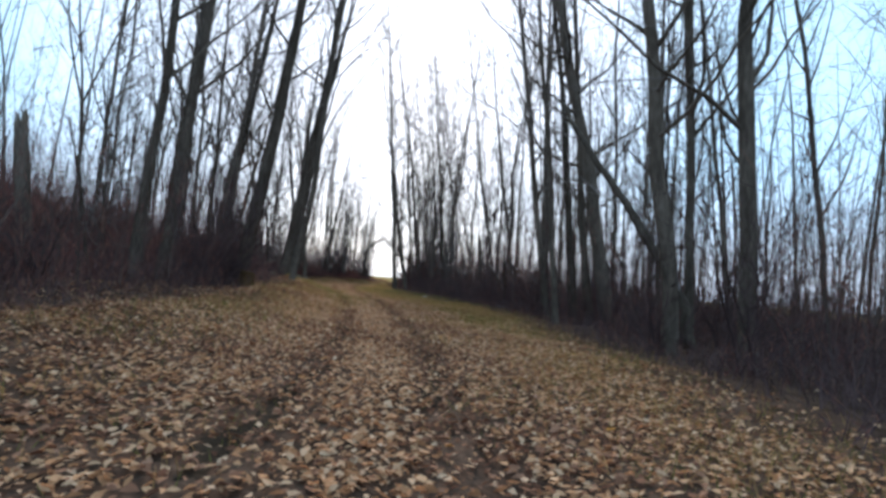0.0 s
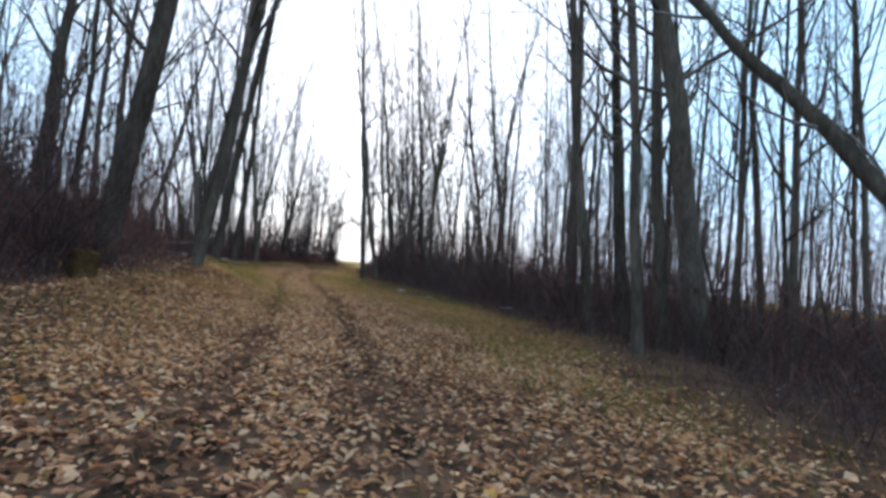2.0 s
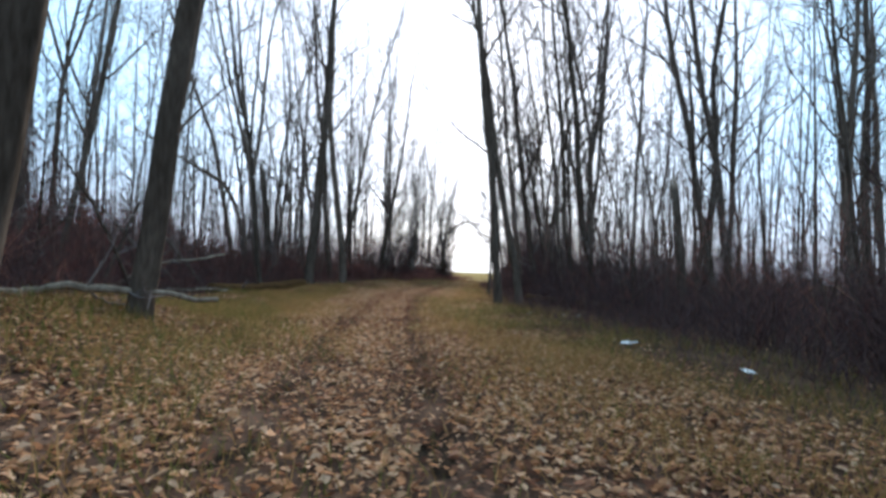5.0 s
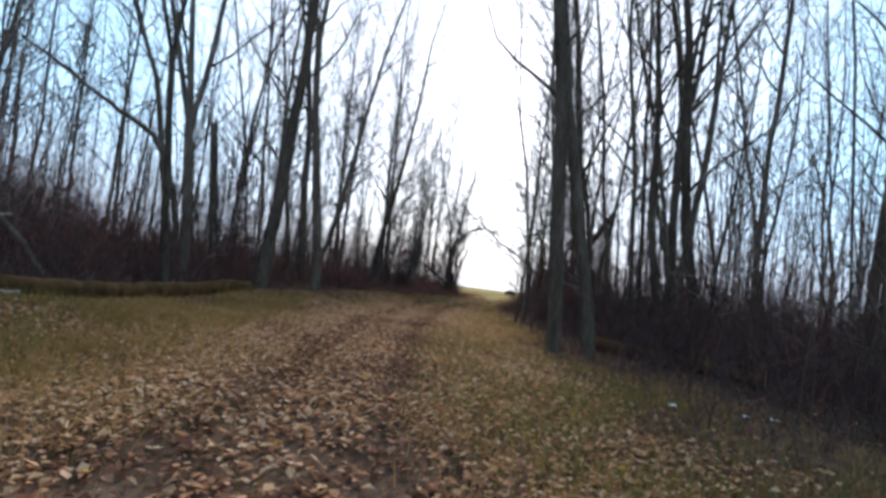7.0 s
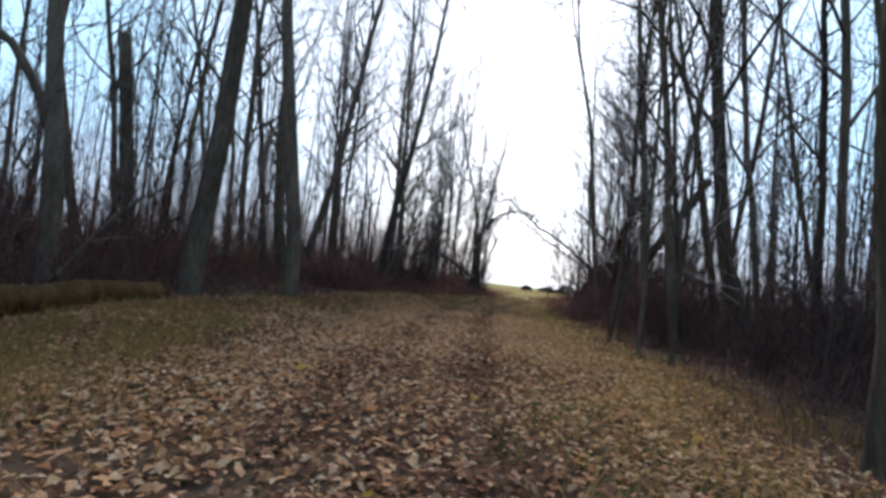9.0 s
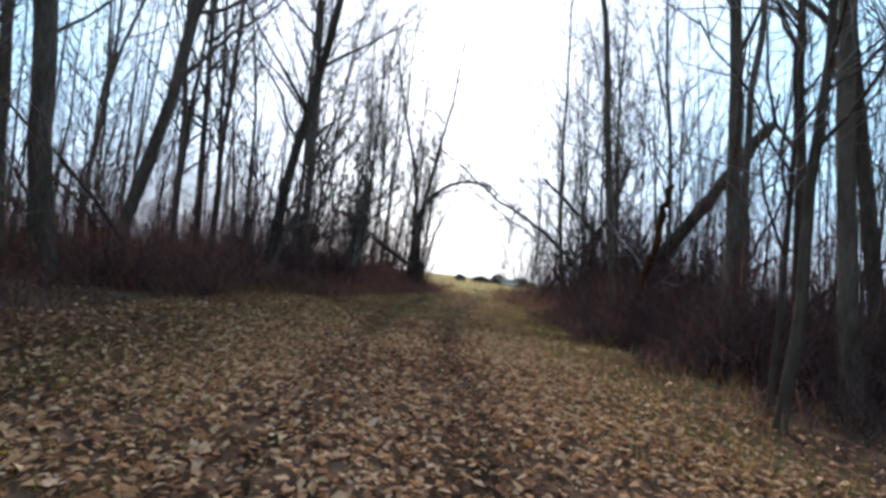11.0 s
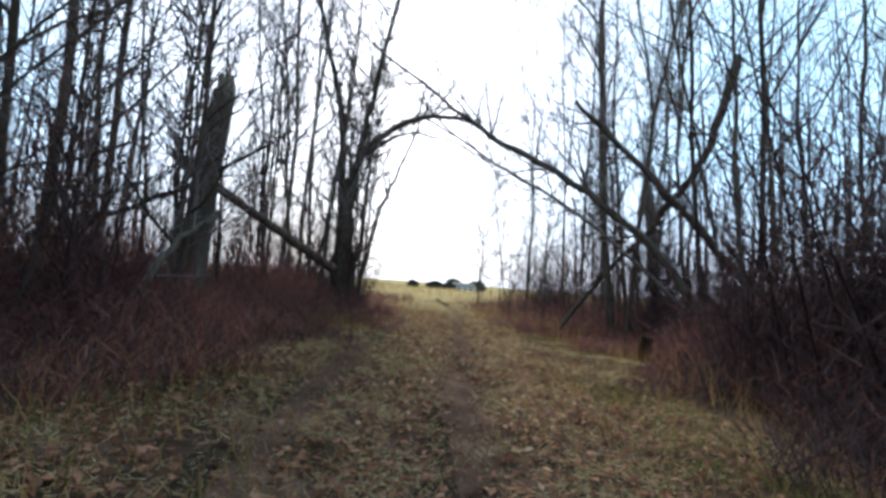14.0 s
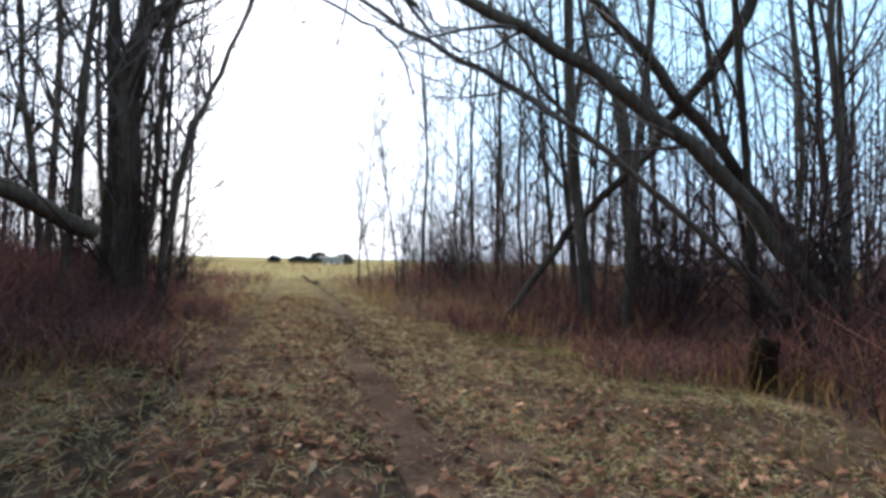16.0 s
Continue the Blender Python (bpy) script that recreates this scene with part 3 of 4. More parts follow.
# slender young trees at the far bend, on both edges of the track
for x, y, seed, tall, thick, lean in ((-9.0, 68.6, 151, 8.5, 0.045, 0.02), (-9.3, 70.4, 152, 7.0, 0.035, -0.03), (-9.5, 72.8, 153, 9.5, 0.05, 0.01), (-10.0, 74.5, 154, 8.0, 0.04, 0.03), (-9.9, 71.5, 155, 9.0, 0.045, -0.02),
                                      (-3.9, 45.2, 156, 11.0, 0.05, 0.03), (-3.6, 44.0, 157, 9.0, 0.04, -0.02), (-4.15, 47.4, 158, 12.0, 0.055, 0.02), (-3.8, 48.2, 159, 8.5, 0.035, 0.04)):
    tree(x, y, seed, height=tall, radius=thick, lean=(lean, 0.01))

# the tree that bows over the track, with its upright stems
stem_thing("arched_tree", "bare tree bowed in an arch over the track", "tree", [(-9.4, 67.5, -0.2), (-9.35, 67.5, 2.0), (-9.3, 67.45, 3.7), (-8.5, 67.3, 4.75), (-7.4, 67.1, 5.2), (-6.4, 66.7, 5.0), (-5.6, 66.4, 4.4)], 0.125, 0.03, 11, twigs=24)
stem_thing("tree", "bare tree of several stems beside the arched one", "tree", [(-9.15, 67.6, -0.2), (-9.3, 67.5, 2.9), (-9.1, 67.4, 4.6), (-8.9, 67.4, 6.0), (-8.4, 67.3, 9.0), (-8.1, 67.2, 12.0)], 0.12, 0.03, 12, twigs=26)
stem_thing("tree", "bare tree of several stems beside the arched one", "tree", [(-9.65, 67.8, -0.2), (-9.6, 67.8, 3.3), (-9.8, 67.7, 5.4), (-10.2, 67.7, 6.9), (-10.9, 67.6, 9.5), (-11.3, 67.5, 12.0)], 0.11, 0.03, 13, twigs=26)
stem_thing("tree", "thin curved bare stem leaning towards the track", "tree", [(-9.0, 67.9, -0.1), (-8.7, 67.8, 2.3), (-8.35, 68.0, 3.45), (-7.8, 68.0, 5.0), (-7.4, 68.0, 6.2)], 0.06, 0.02, 14, twigs=16, twig_len=0.7)
stem_thing("tree", "thin bare stem bowed under the arched tree", "tree", [(-9.2, 67.6, -0.1), (-9.0, 67.55, 2.0), (-8.86, 67.36, 4.16), (-8.48, 67.25, 4.53), (-7.84, 67.14, 4.74), (-6.71, 66.94, 4.53), (-5.85, 66.76, 3.98), (-5.58, 66.68, 3.3)], 0.045, 0.015, 33, twigs=6, twig_len=0.6)
# stems that lean from the thicket across the track
stem_thing("leaning_tree", "bare tree leaning low across the track", "tree", [(-1.8, 63.3, 0.3), (-2.93, 63.82, 1.94), (-4.46, 64.58, 3.36), (-6.08, 65.35, 4.35), (-6.92, 65.92, 5.08), (-9.0, 66.67, 6.78)], 0.1, 0.028, 15, twigs=22)
stem_thing("leaning_tree", "thin bare stem leaning low across the track", "tree", [(-1.5, 64.1, 0.3), (-2.8, 64.6, 1.6), (-4.3, 65.2, 2.9), (-5.9, 65.9, 3.9), (-7.2, 66.4, 4.9), (-8.3, 66.9, 6.2)], 0.05, 0.016, 41, twigs=14, twig_len=0.9)
stem_thing("leaning_tree", "bare tree leaning across the thicket", "tree", [(1.00, 65.62, 0.79), (0.21, 65.74, 1.47), (-1.86, 65.80, 3.45), (-3.19, 65.96, 4.72), (-4.07, 66.00, 5.53)], 0.12, 0.05, 16, twigs=16)
stem_thing("leaning_tree", "slender dead stem slanting out of the brush", "dead tree", [(-4.00, 67.30, -0.10), (-2.79, 67.15, 1.50), (-1.98, 66.26, 2.79), (-1.33, 65.42, 4.13), (-1.14, 65.13, 4.99), (-0.9, 64.8, 6.4)], 0.055, 0.1, 17, twigs=7, twig_len=0.8)
# slanting dead trunks beside the track
stem_thing("fallen_tree", "fallen grey trunk propped aslant in the trees", "dead tree", [(5.3, 11.6, 0.0), (5.14, 11.9, 1.06), (4.3, 13.2, 3.2), (3.6, 14.4, 4.8), (3.0, 15.2, 6.2)], 0.13, 0.06, 18, twigs=5)
stem_thing("fallen_tree", "thick dark trunk fallen aslant into the thicket", "dead tree", [(-3.05, 57.56, 0.45), (-2.45, 57.24, 1.38), (-1.78, 56.93, 2.41), (-0.70, 56.50, 4.18), (0.16, 56.28, 5.60)], 0.2, 0.14, 19, twigs=4)
stem_thing("fallen_tree", "mossy fallen trunk slanting up from the track edge", "dead tree", [(-3.60, 54.75, -0.20), (-3.25, 54.33, 1.24), (-3.20, 53.70, 2.45), (-3.17, 53.27, 3.26)], 0.085, 0.06, 20, bark=MOSS, twigs=2)
stem_thing("fallen_tree", "dead stem resting against a broken trunk", "dead tree", [(-9.51, 66.86, 1.21), (-10.73, 65.64, 2.01), (-11.64, 64.32, 2.69), (-12.14, 63.91, 3.02)], 0.11, 0.08, 21, twigs=2)
stem_thing("fallen_tree", "thin bare stem fallen aslant through saplings", "dead tree", [(-13.5, 62.4, 1.0), (-13.1, 62.36, 1.44), (-11.4, 62.6, 2.3), (-9.76, 62.78, 3.46)], 0.055, 0.02, 22, twigs=6, twig_len=0.7)
stem_thing("fallen_tree", "bare tree bent over sideways above the bank", "tree", [(-15.53, 44.71, -0.00), (-15.94, 44.50, 2.96), (-16.46, 43.83, 4.66), (-17.58, 43.09, 5.45), (-18.44, 42.40, 6.11), (-19.63, 41.64, 6.94)], 0.12, 0.04, 23, twigs=12)
# logs on the ground
def lying(points):
    """Points given as x, y and height over the ground."""
    return [(x, y, gz(x, y) + h) for x, y, h in points]


stem_thing("fallen_log", "long mossy fallen log lying along the bank", "log", lying([(-12.0, 43.0, 0.1), (-11.65, 41.0, 0.12), (-11.3, 39.1, 0.12), (-11.1, 37.2, 0.13), (-11.0, 35.6, 0.13), (-11.1, 34.2, 0.14)]), 0.18, 0.16, 24, bark=MOSS, wobble=0.012, twigs=3, twig_len=0.6)
stem_thing("fallen_log", "weathered fallen branch lying in the brush", "log", lying([(-8.2, 25.4, 0.04), (-7.4, 25.7, 0.22), (-6.3, 26.4, 0.55)]), 0.06, 0.03, 25, bark=DEADWOOD, twigs=3, twig_len=0.6)
stem_thing("fallen_log", "weathered fallen branch lying in the brush", "log", lying([(-9.4, 23.4, 0.05), (-8.4, 23.95, 0.05), (-7.4, 24.6, 0.06)]), 0.07, 0.05, 26, bark=DEADWOOD, twigs=2, twig_len=0.5)
stem_thing("fallen_log", "pale bare branch lying on the bank", "log", lying([(-12.6, 33.1, 0.1), (-11.88, 33.34, 0.12), (-11.13, 33.57, 0.16), (-10.4, 33.91, 0.1)]), 0.055, 0.03, 27, bark=DEADWOOD, twigs=3, twig_len=0.5)
stem_thing("fallen_log", "mossy log half sunk in leaf litter", "log", lying([(-2.2, 41.0, 0.16), (-1.4, 40.2, 0.15), (-0.4, 39.1, 0.14), (0.5, 38.2, 0.12)]), 0.17, 0.14, 28, bark=MOSS)
stem_thing("tree_stump", "old dark mossy stump on the bank", "stump", [(-5.6, 16.0, gz(-5.6, 16.0) - 0.05), (-5.6, 16.0, gz(-5.6, 16.0) + 0.2), (-5.57, 16.0, gz(-5.6, 16.0) + 0.42)], 0.24, 0.2, 29, bark=MOSS, wobble=0.0)
stem_thing("tree_stump", "dark broken stump standing in the brush", "stump", [(-3.5, 62.75, gz(-3.5, 62.75) - 0.05), (-3.5, 62.75, gz(-3.5, 62.75) + 0.25), (-3.46, 62.75, gz(-3.5, 62.75) + 0.42)], 0.13, 0.11, 36, bark=ROTTEN, wobble=0.0)
stem_thing("fallen_log", "thick dark rotting log at the edge of the brush", "log", lying([(-10.2, 55.0, 0.13), (-11.4, 55.35, 0.15), (-13.0, 55.8, 0.15)]), 0.17, 0.16, 30, bark=MOSS)
stem_thing("fallen_log", "weathered fallen branch lying in the brush", "log", lying([(-12.0, 58.4, 0.2), (-12.8, 57.7, 0.3), (-14.0, 57.0, 0.3)]), 0.08, 0.06, 31, bark=DEADWOOD, twigs=2, twig_len=0.5)
stem_thing("fallen_log", "long pale bare branch propped over the bank", "log", [(-13.6, 32.9, gz(-13.6, 32.9) + 0.02), (-12.1, 33.08, 0.91), (-11.12, 33.25, 1.09), (-10.35, 33.58, 1.3)], 0.055, 0.022, 34, bark=DEADWOOD, twigs=3, twig_len=0.6)

# the rest of the wood: a few kinds, planted again and again off the track
rng = np.random.default_rng(5)
KINDS = [tree(60 + 5 * i, -60, 100 + i, height=rng.uniform(15, 21), radius=rng.uniform(0.06, 0.13), lean=(rng.normal(0, 0.04), rng.normal(0, 0.04)),
              forks=int(rng.integers(0, 3)), fork_at=rng.uniform(0.25, 0.5), limbs=12, wobble=0.045, twiggy=1.0) for i in range(14)]
SAPLINGS = [tree(60 + 5 * i, -70, 200 + i, label="thin bare sapling among taller trees", group="saplings of the wood", height=rng.uniform(5, 9), radius=rng.uniform(0.025, 0.05),
                 lean=(rng.normal(0, 0.08), rng.normal(0, 0.08)), limbs=13, wobble=0.05, bare=0.12) for i in range(8)]
taken = [(t.matrix_basis.translation.x, t.matrix_basis.translation.y) for t in scene.objects if t.name.startswith("tree") and t.matrix_basis.translation.y > -50]
placed = 0
for _ in range(4000):
    if placed >= 42:
        break
    x, y = rng.uniform(-30, 22), rng.uniform(6, 86)
    u, lw, rw = trail(x, y)
    off = -u - lw if u < 0 else u - rw
    if off < 2.5 or (off < 6 and rng.uniform() < 0.5) or y > 78 + off * 0.6 or any((x - a) ** 2 + (y - b) ** 2 < 1.2 for a, b in taken):
        continue
    taken.append((x, y))
    small = rng.uniform() < 0.35
    src = (SAPLINGS if small else KINDS)[int(rng.integers(0, 8 if small else 14))]
    copy_thing(src, Matrix.LocRotScale((x, y, gz(x, y)), Euler((0, 0, rng.uniform(0, 6.28))), None))
    placed += 1
# young twiggy thicket where the wood meets the field
for y0, y1, near, far, side, count, s0, s1 in ((70, 84, 3.2, 8.5, 1, 11, 0.8, 1.1), (69, 84, 3.8, 8.0, -1, 9, 0.8, 1.1), (57, 68, 2.4, 5.5, -1, 13, 0.9, 1.2), (69, 82, 1.9, 5.0, 1, 12, 0.5, 0.95), (62, 72, 4.5, 8.5, 1, 4, 0.8, 1.1)):
    for _ in range(count):
        y = rng.uniform(y0, y1)
        x = float(np.interp(y, CENTRE_Y, CENTRE_X)) + side * rng.uniform(near, far)
        size = rng.uniform(s0, s1)
        copy_thing(SAPLINGS[int(rng.integers(0, 8))], Matrix.LocRotScale((x, y, gz(x, y)), Euler((0, 0, rng.uniform(0, 6.28))), (size, size, size)))
# twiggy young growth under the taller trees on both sides
for y0, y1, near, far, side, count in ((57, 60.5, 2.3, 5.5, 1, 8), (46, 70, 3.0, 9.0, 1, 18), (22, 50, 2.5, 9.0, 1, 16), (28, 58, 1.6, 10.0, -1, 32), (46, 60, 2.2, 8.0, -1, 12), (2, 26, 3.0, 9.0, -1, 8)):
    for _ in range(count):
        y = rng.uniform(y0, y1)
        u, lw, rw = trail(0.0, y)
        x = float(np.interp(y, CENTRE_Y, CENTRE_X)) + side * (float(rw if side > 0 else lw) + rng.uniform(near, far))
        s = rng.uniform(0.6, 0.95)
        copy_thing(SAPLINGS[int(rng.integers(0, 8))], Matrix.LocRotScale((x, y, gz(x, y)), Euler((0, 0, rng.uniform(0, 6.28))), (s, s, s)))
# thin dead stems that hang aslant in the thicket
for y0, y1, near, far, side, count in ((30, 58, 1.5, 7.0, -1, 15), (50, 60, 2.0, 6.0, -1, 6), (40, 57, 1.6, 5.0, 1, 6), (8, 28, 2.0, 6.0, -1, 4), (14, 30, 2.5, 6.0, 1, 4)):
    for _ in range(count):
        y = rng.uniform(y0, y1)
        u, lw, rw = trail(0.0, y)
        x = float(np.interp(y, CENTRE_Y, CENTRE_X)) + side * (float(rw if side > 0 else lw) + rng.uniform(near, far))
        turn, tilt, length = rng.uniform(0, 6.28), rng.uniform(0.5, 1.1), rng.uniform(3.0, 5.5)
        along = np.array([side * abs(math.cos(turn)) * math.sin(tilt) * rng.choice((1, 1, 1, -0.35)), math.sin(turn) * 0.5, math.cos(tilt)])
        p = np.array([x, y, gz(x, y) - 0.05])
        stem_thing("leaning_tree", "thin dead stem hanging aslant in the thicket", "dead tree", [p, p + along * length * 0.5 + (0, 0, 0.25), p + along * length], rng.uniform(0.04, 0.075), 0.018, int(rng.integers(1000, 9000)), twigs=5, twig_len=0.8, group="slanting dead stems")
for i, t in enumerate(KINDS + SAPLINGS):
    x, y = -40 - 2.1 * (i % 8), 8 + 3.2 * i
    t.matrix_basis = pose(x, y, gz(x, y))


# ---- far woods, brush, grass, leaves ----
def ribbons(name, mat, base, way, length, width, droop, rng, segs=3):
    """Many thin bent stems or blades as one mesh: each a tapering strip of quads."""
    n = len(base)
    side = np.cross(way, rng.normal(0, 1, (n, 3)))
    side /= np.linalg.norm(side, axis=1, keepdims=True) + 1e-9
    bend = rng.normal(0, 1, (n, 3)) * np.array([1, 1, 0.2])
    v = np.zeros((n, segs + 1, 2, 3))
    for k in range(segs + 1):
        s = k / segs
        c = base + way * (length * s)[:, None] + bend * (droop * s * s * length)[:, None]
        c[:, 2] -= droop * s * s * length * 0.4
        w = (width * (1 - 0.75 * s))[:, None] * side * 0.5
        v[:, k, 0], v[:, k, 1] = c - w, c + w
    i = (np.arange(n)[:, None] * (segs + 1) + np.arange(segs)[None]) * 2
    f = np.stack([i, i + 1, i + 3, i + 2], -1).reshape(-1, 4)
    return mesh_of(name, v.reshape(-1, 3), f, mat)


def tip_of(base, way, length, share):
    return base + way * (length * share)[:, None]


def scatter(rng, n, x0, x1, y0, y1, keep):
    """Points on the ground for which keep(x, y) says how likely they stay."""
    x, y = rng.uniform(x0, x1, n), rng.uniform(y0, y1, n)
    stay = rng.uniform(0, 1, n) < keep(x, y)
    x, y = x[stay], y[stay]
    return np.stack([x, y, ground_z(x, y)], -1)


def beside(x, y):
    u, lw, rw = trail(x, y)
    return np.where(u < 0, -u - lw, u - rw)


def leaning(rng, n, spread):
    d = np.stack([rng.normal(0, spread, n), rng.normal(0, spread, n), np.ones(n)], -1)
    return d / np.linalg.norm(d, axis=1, keepdims=True)


# far woods: trunks, limbs and twigs
rng = np.random.default_rng(31)
wood_at = lambda x, y: ((beside(x, y) > 8) & (y < 92) & ((x < -16) | (x > 2))).astype(float)
feet = scatter(rng, 1100, -80, 72, 4, 94, wood_at)
far_tubes = Tubes()
for p in feet:
    h, lean = rng.uniform(13, 20), rng.normal(0, 0.06, 2)
    far_tubes.add([p + (0, 0, -0.2), p + (lean[0] * h * 0.4, lean[1] * h * 0.4, h * 0.45), p + (lean[0] * h * 1.3, lean[1] * h * 1.3, h)], (rng.uniform(0.04, 0.1), 0.045, 0.015), 4)
tagged(new("far_woods", far_tubes.mesh("far_woods", BARK)), "bare grey trunks of the wood behind", "woods", kind="stuff")
k = np.repeat(np.arange(len(feet)), 34)
up = rng.uniform(0.25, 0.95, len(k))
roots = feet[k] + np.stack([rng.normal(0, 0.2, len(k)), rng.normal(0, 0.2, len(k)), up * 16], -1)
tagged(new("far_branches", ribbons("far_branches", TWIG, roots, leaning(rng, len(k), 0.7), rng.uniform(1.0, 3.2, len(k)), rng.uniform(0.018, 0.045, len(k)), 0.25, rng, 2)), "bare branches of the wood behind", "branches", kind="stuff")

# brush: stems with side shoots, thin under the near trees and dense and red-brown towards the field
def brush_keep(x, y):
    off = beside(x, y) + (0.3 + 0.25 * ease(44, 52, y)) * np.sin(y * 1.9 + np.sin(x * 2.3)) + 0.22 * np.sin(y * 4.7 + 2 * np.sin(x * 1.7))
    near_field = ease(44, 54, y)
    start = np.where(trail(x, y)[0] > 0, -0.45 + 0.45 * near_field, 0.1 - 0.1 * near_field)
    left = (trail(x, y)[0] < 0) * ease(1, 8, y) * (1 - near_field)
    return np.where(off > start, (0.7 + 0.3 * near_field + 0.9 * left + 0.5 * (trail(x, y)[0] > 0) * (1 - near_field)) * (1 - 0.85 * ease(4, 13, off) * (1 - 0.6 * left)) * ease(start, start + 0.9 - 0.65 * near_field, off) * (1 - ease(80, 88, y)), 0)


clump = lambda x, y: 0.5 + 0.5 * np.sin(x * 0.9 + 1.7 * np.sin(y * 0.31)) * np.sin(y * 0.62 + 1.3 * np.sin(x * 0.47))
base = scatter(rng, 150000, -24, 14, 2, 86, lambda x, y: brush_keep(x, y) * (0.45 + 0.55 * clump(x, y)))
edge = scatter(rng, 50000, -13, -2, 50, 68, lambda x, y: brush_keep(x, y) * (beside(x, y) < 4) * 0.8)
base = np.concatenate([base, edge])
off = beside(base[:, 0], base[:, 1])
lump = clump(base[:, 0], base[:, 1])
left_bank = (trail(base[:, 0], base[:, 1])[0] < 0) * ease(1, 8, base[:, 1]) * (1 - ease(44, 54, base[:, 1])) * ease(0.5, 2.5, off)
tall = (0.34 - 0.1 * ease(58, 64, base[:, 1]) + 0.5 * (trail(base[:, 0], base[:, 1])[0] > 0) * ease(0.1, 1.2, off) * ease(40, 48, base[:, 1]) * (1 - ease(60, 64, base[:, 1])) + 0.25 * left_bank + 0.06 * ease(50, 57, base[:, 1]) + 0.45 * ease(0, 3.5, off) + 0.4 * ease(4, 9, off) + 0.25 * left_bank + 0.25 * (trail(base[:, 0], base[:, 1])[0] > 0) * ease(0.5, 2.5, off) * (1 - ease(48, 56, base[:, 1]))) * (0.4 + 0.9 * lump) * rng.uniform(0.4, 1.5, len(base))
way = leaning(rng, len(base), 0.4)
wide = 0.0135 + 0.009 * ease(4, 10, off)
red = rng.uniform(0, 1, len(base)) < 0.12 + 0.3 * left_bank + 0.5 * ease(42, 56, base[:, 1]) * np.where(trail(base[:, 0], base[:, 1])[0] > 0, 0.12 + 0.88 * ease(59, 63, base[:, 1]), 1.0)
for pick, mat, word in ((red, BRUSH, "red-brown"), (~red, DULL, "grey-brown")):
    b, w, t, d = base[pick], way[pick], tall[pick], wide[pick]
    tagged(new("brush", ribbons("brush", mat, b, w, t, d, 0.3, rng, 2)), f"tangled {word} winter brush beside the track", "brush", kind="stuff")
    two = np.repeat(np.arange(len(b)), 2)
    tagged(new("brush_shoots", ribbons("brush_shoots", mat, tip_of(b[two], w[two], t[two], rng.uniform(0.3, 0.9, len(two))), leaning(rng, len(two), 0.9), t[two] * 0.5, d[two] * 0.7, 0.0, rng, 1)), f"thin {word} side shoots of the winter brush", "brush", kind="stuff")


# ---- thorn shrubs in the brush ----
def thorn_shrub(seed, height):
    """A bare thicket shrub: many fanning stems with fine side twigs."""
    rng = np.random.default_rng(seed)
    top = tagged(new("shrub"), "bare twiggy thorn shrub in the brush", "shrub", "thorn shrubs beside the track")
    stems, fine = Tubes(), Tubes()
    for _ in range(14):
        p = limb(rng, (rng.normal(0, 0.12), rng.normal(0, 0.12), -0.1), aside(rng, np.array([0, 0, 1.0]), rng.uniform(0.05, 0.6)), height * rng.uniform(0.6, 1.1), 5, 0.02, 0.12)
        stems.add(p, np.linspace(rng.uniform(0.01, 0.02), 0.005, len(p)), 4)
        for _ in range(9):
            j = int(rng.integers(1, len(p)))
            c = limb(rng, p[j], aside(rng, p[j] - p[j - 1], rng.uniform(0.4, 1.2)), height * rng.uniform(0.12, 0.32), 2, 0.03, 0.15)
            fine.add(c, np.linspace(0.007, 0.004, len(c)), 3)
            e = limb(rng, c[1], aside(rng, c[-1] - c[0], rng.uniform(0.5, 1.1)), height * rng.uniform(0.06, 0.16), 1, 0.03, 0.1)
            fine.add(e, (0.005, 0.003), 3)
    new("trunk", stems.mesh("trunk", DULL)).parent = top
    new("crown", fine.mesh("crown", DULL)).parent = top
    return top


rng = np.random.default_rng(77)
thorn_kinds = [thorn_shrub(300 + i, h) for i, h in enumerate((1.6, 2.2, 2.8, 3.4))]
for j in range(100):
    y = rng.uniform(8, 50) if j < 30 else rng.uniform(50, 78)
    u, lw, rw = trail(0.0, y)
    mid = float(np.interp(y, CENTRE_Y, CENTRE_X))
    x = mid + (rw + rng.uniform(0.9, 4.5) if rng.uniform() < 0.6 else -lw - rng.uniform(0.9, 5.0))
    if x > mid and 57 < y < 71:
        y += 14 if y > 64 else -22
        x = float(np.interp(y, CENTRE_Y, CENTRE_X)) + 5.5
    if j >= 58:  # the dark tangle where the track narrows
        x, y = (rng.uniform(-3.4, 0.5), rng.uniform(56.2, 60.5)) if j < 72 else (rng.uniform(-2.7, 1.5), rng.uniform(62.0, 67.0)) if j < 86 else (rng.uniform(-3.7, -1.5), rng.uniform(57.8, 61.0))
    m = Matrix.LocRotScale((x, y, gz(x, y)), Euler((0, 0, rng.uniform(0, 6.28))), None)
    src = thorn_kinds[j % 4]
    if j < 4:
        src.matrix_basis = m
    else:
        copy_thing(src, m)


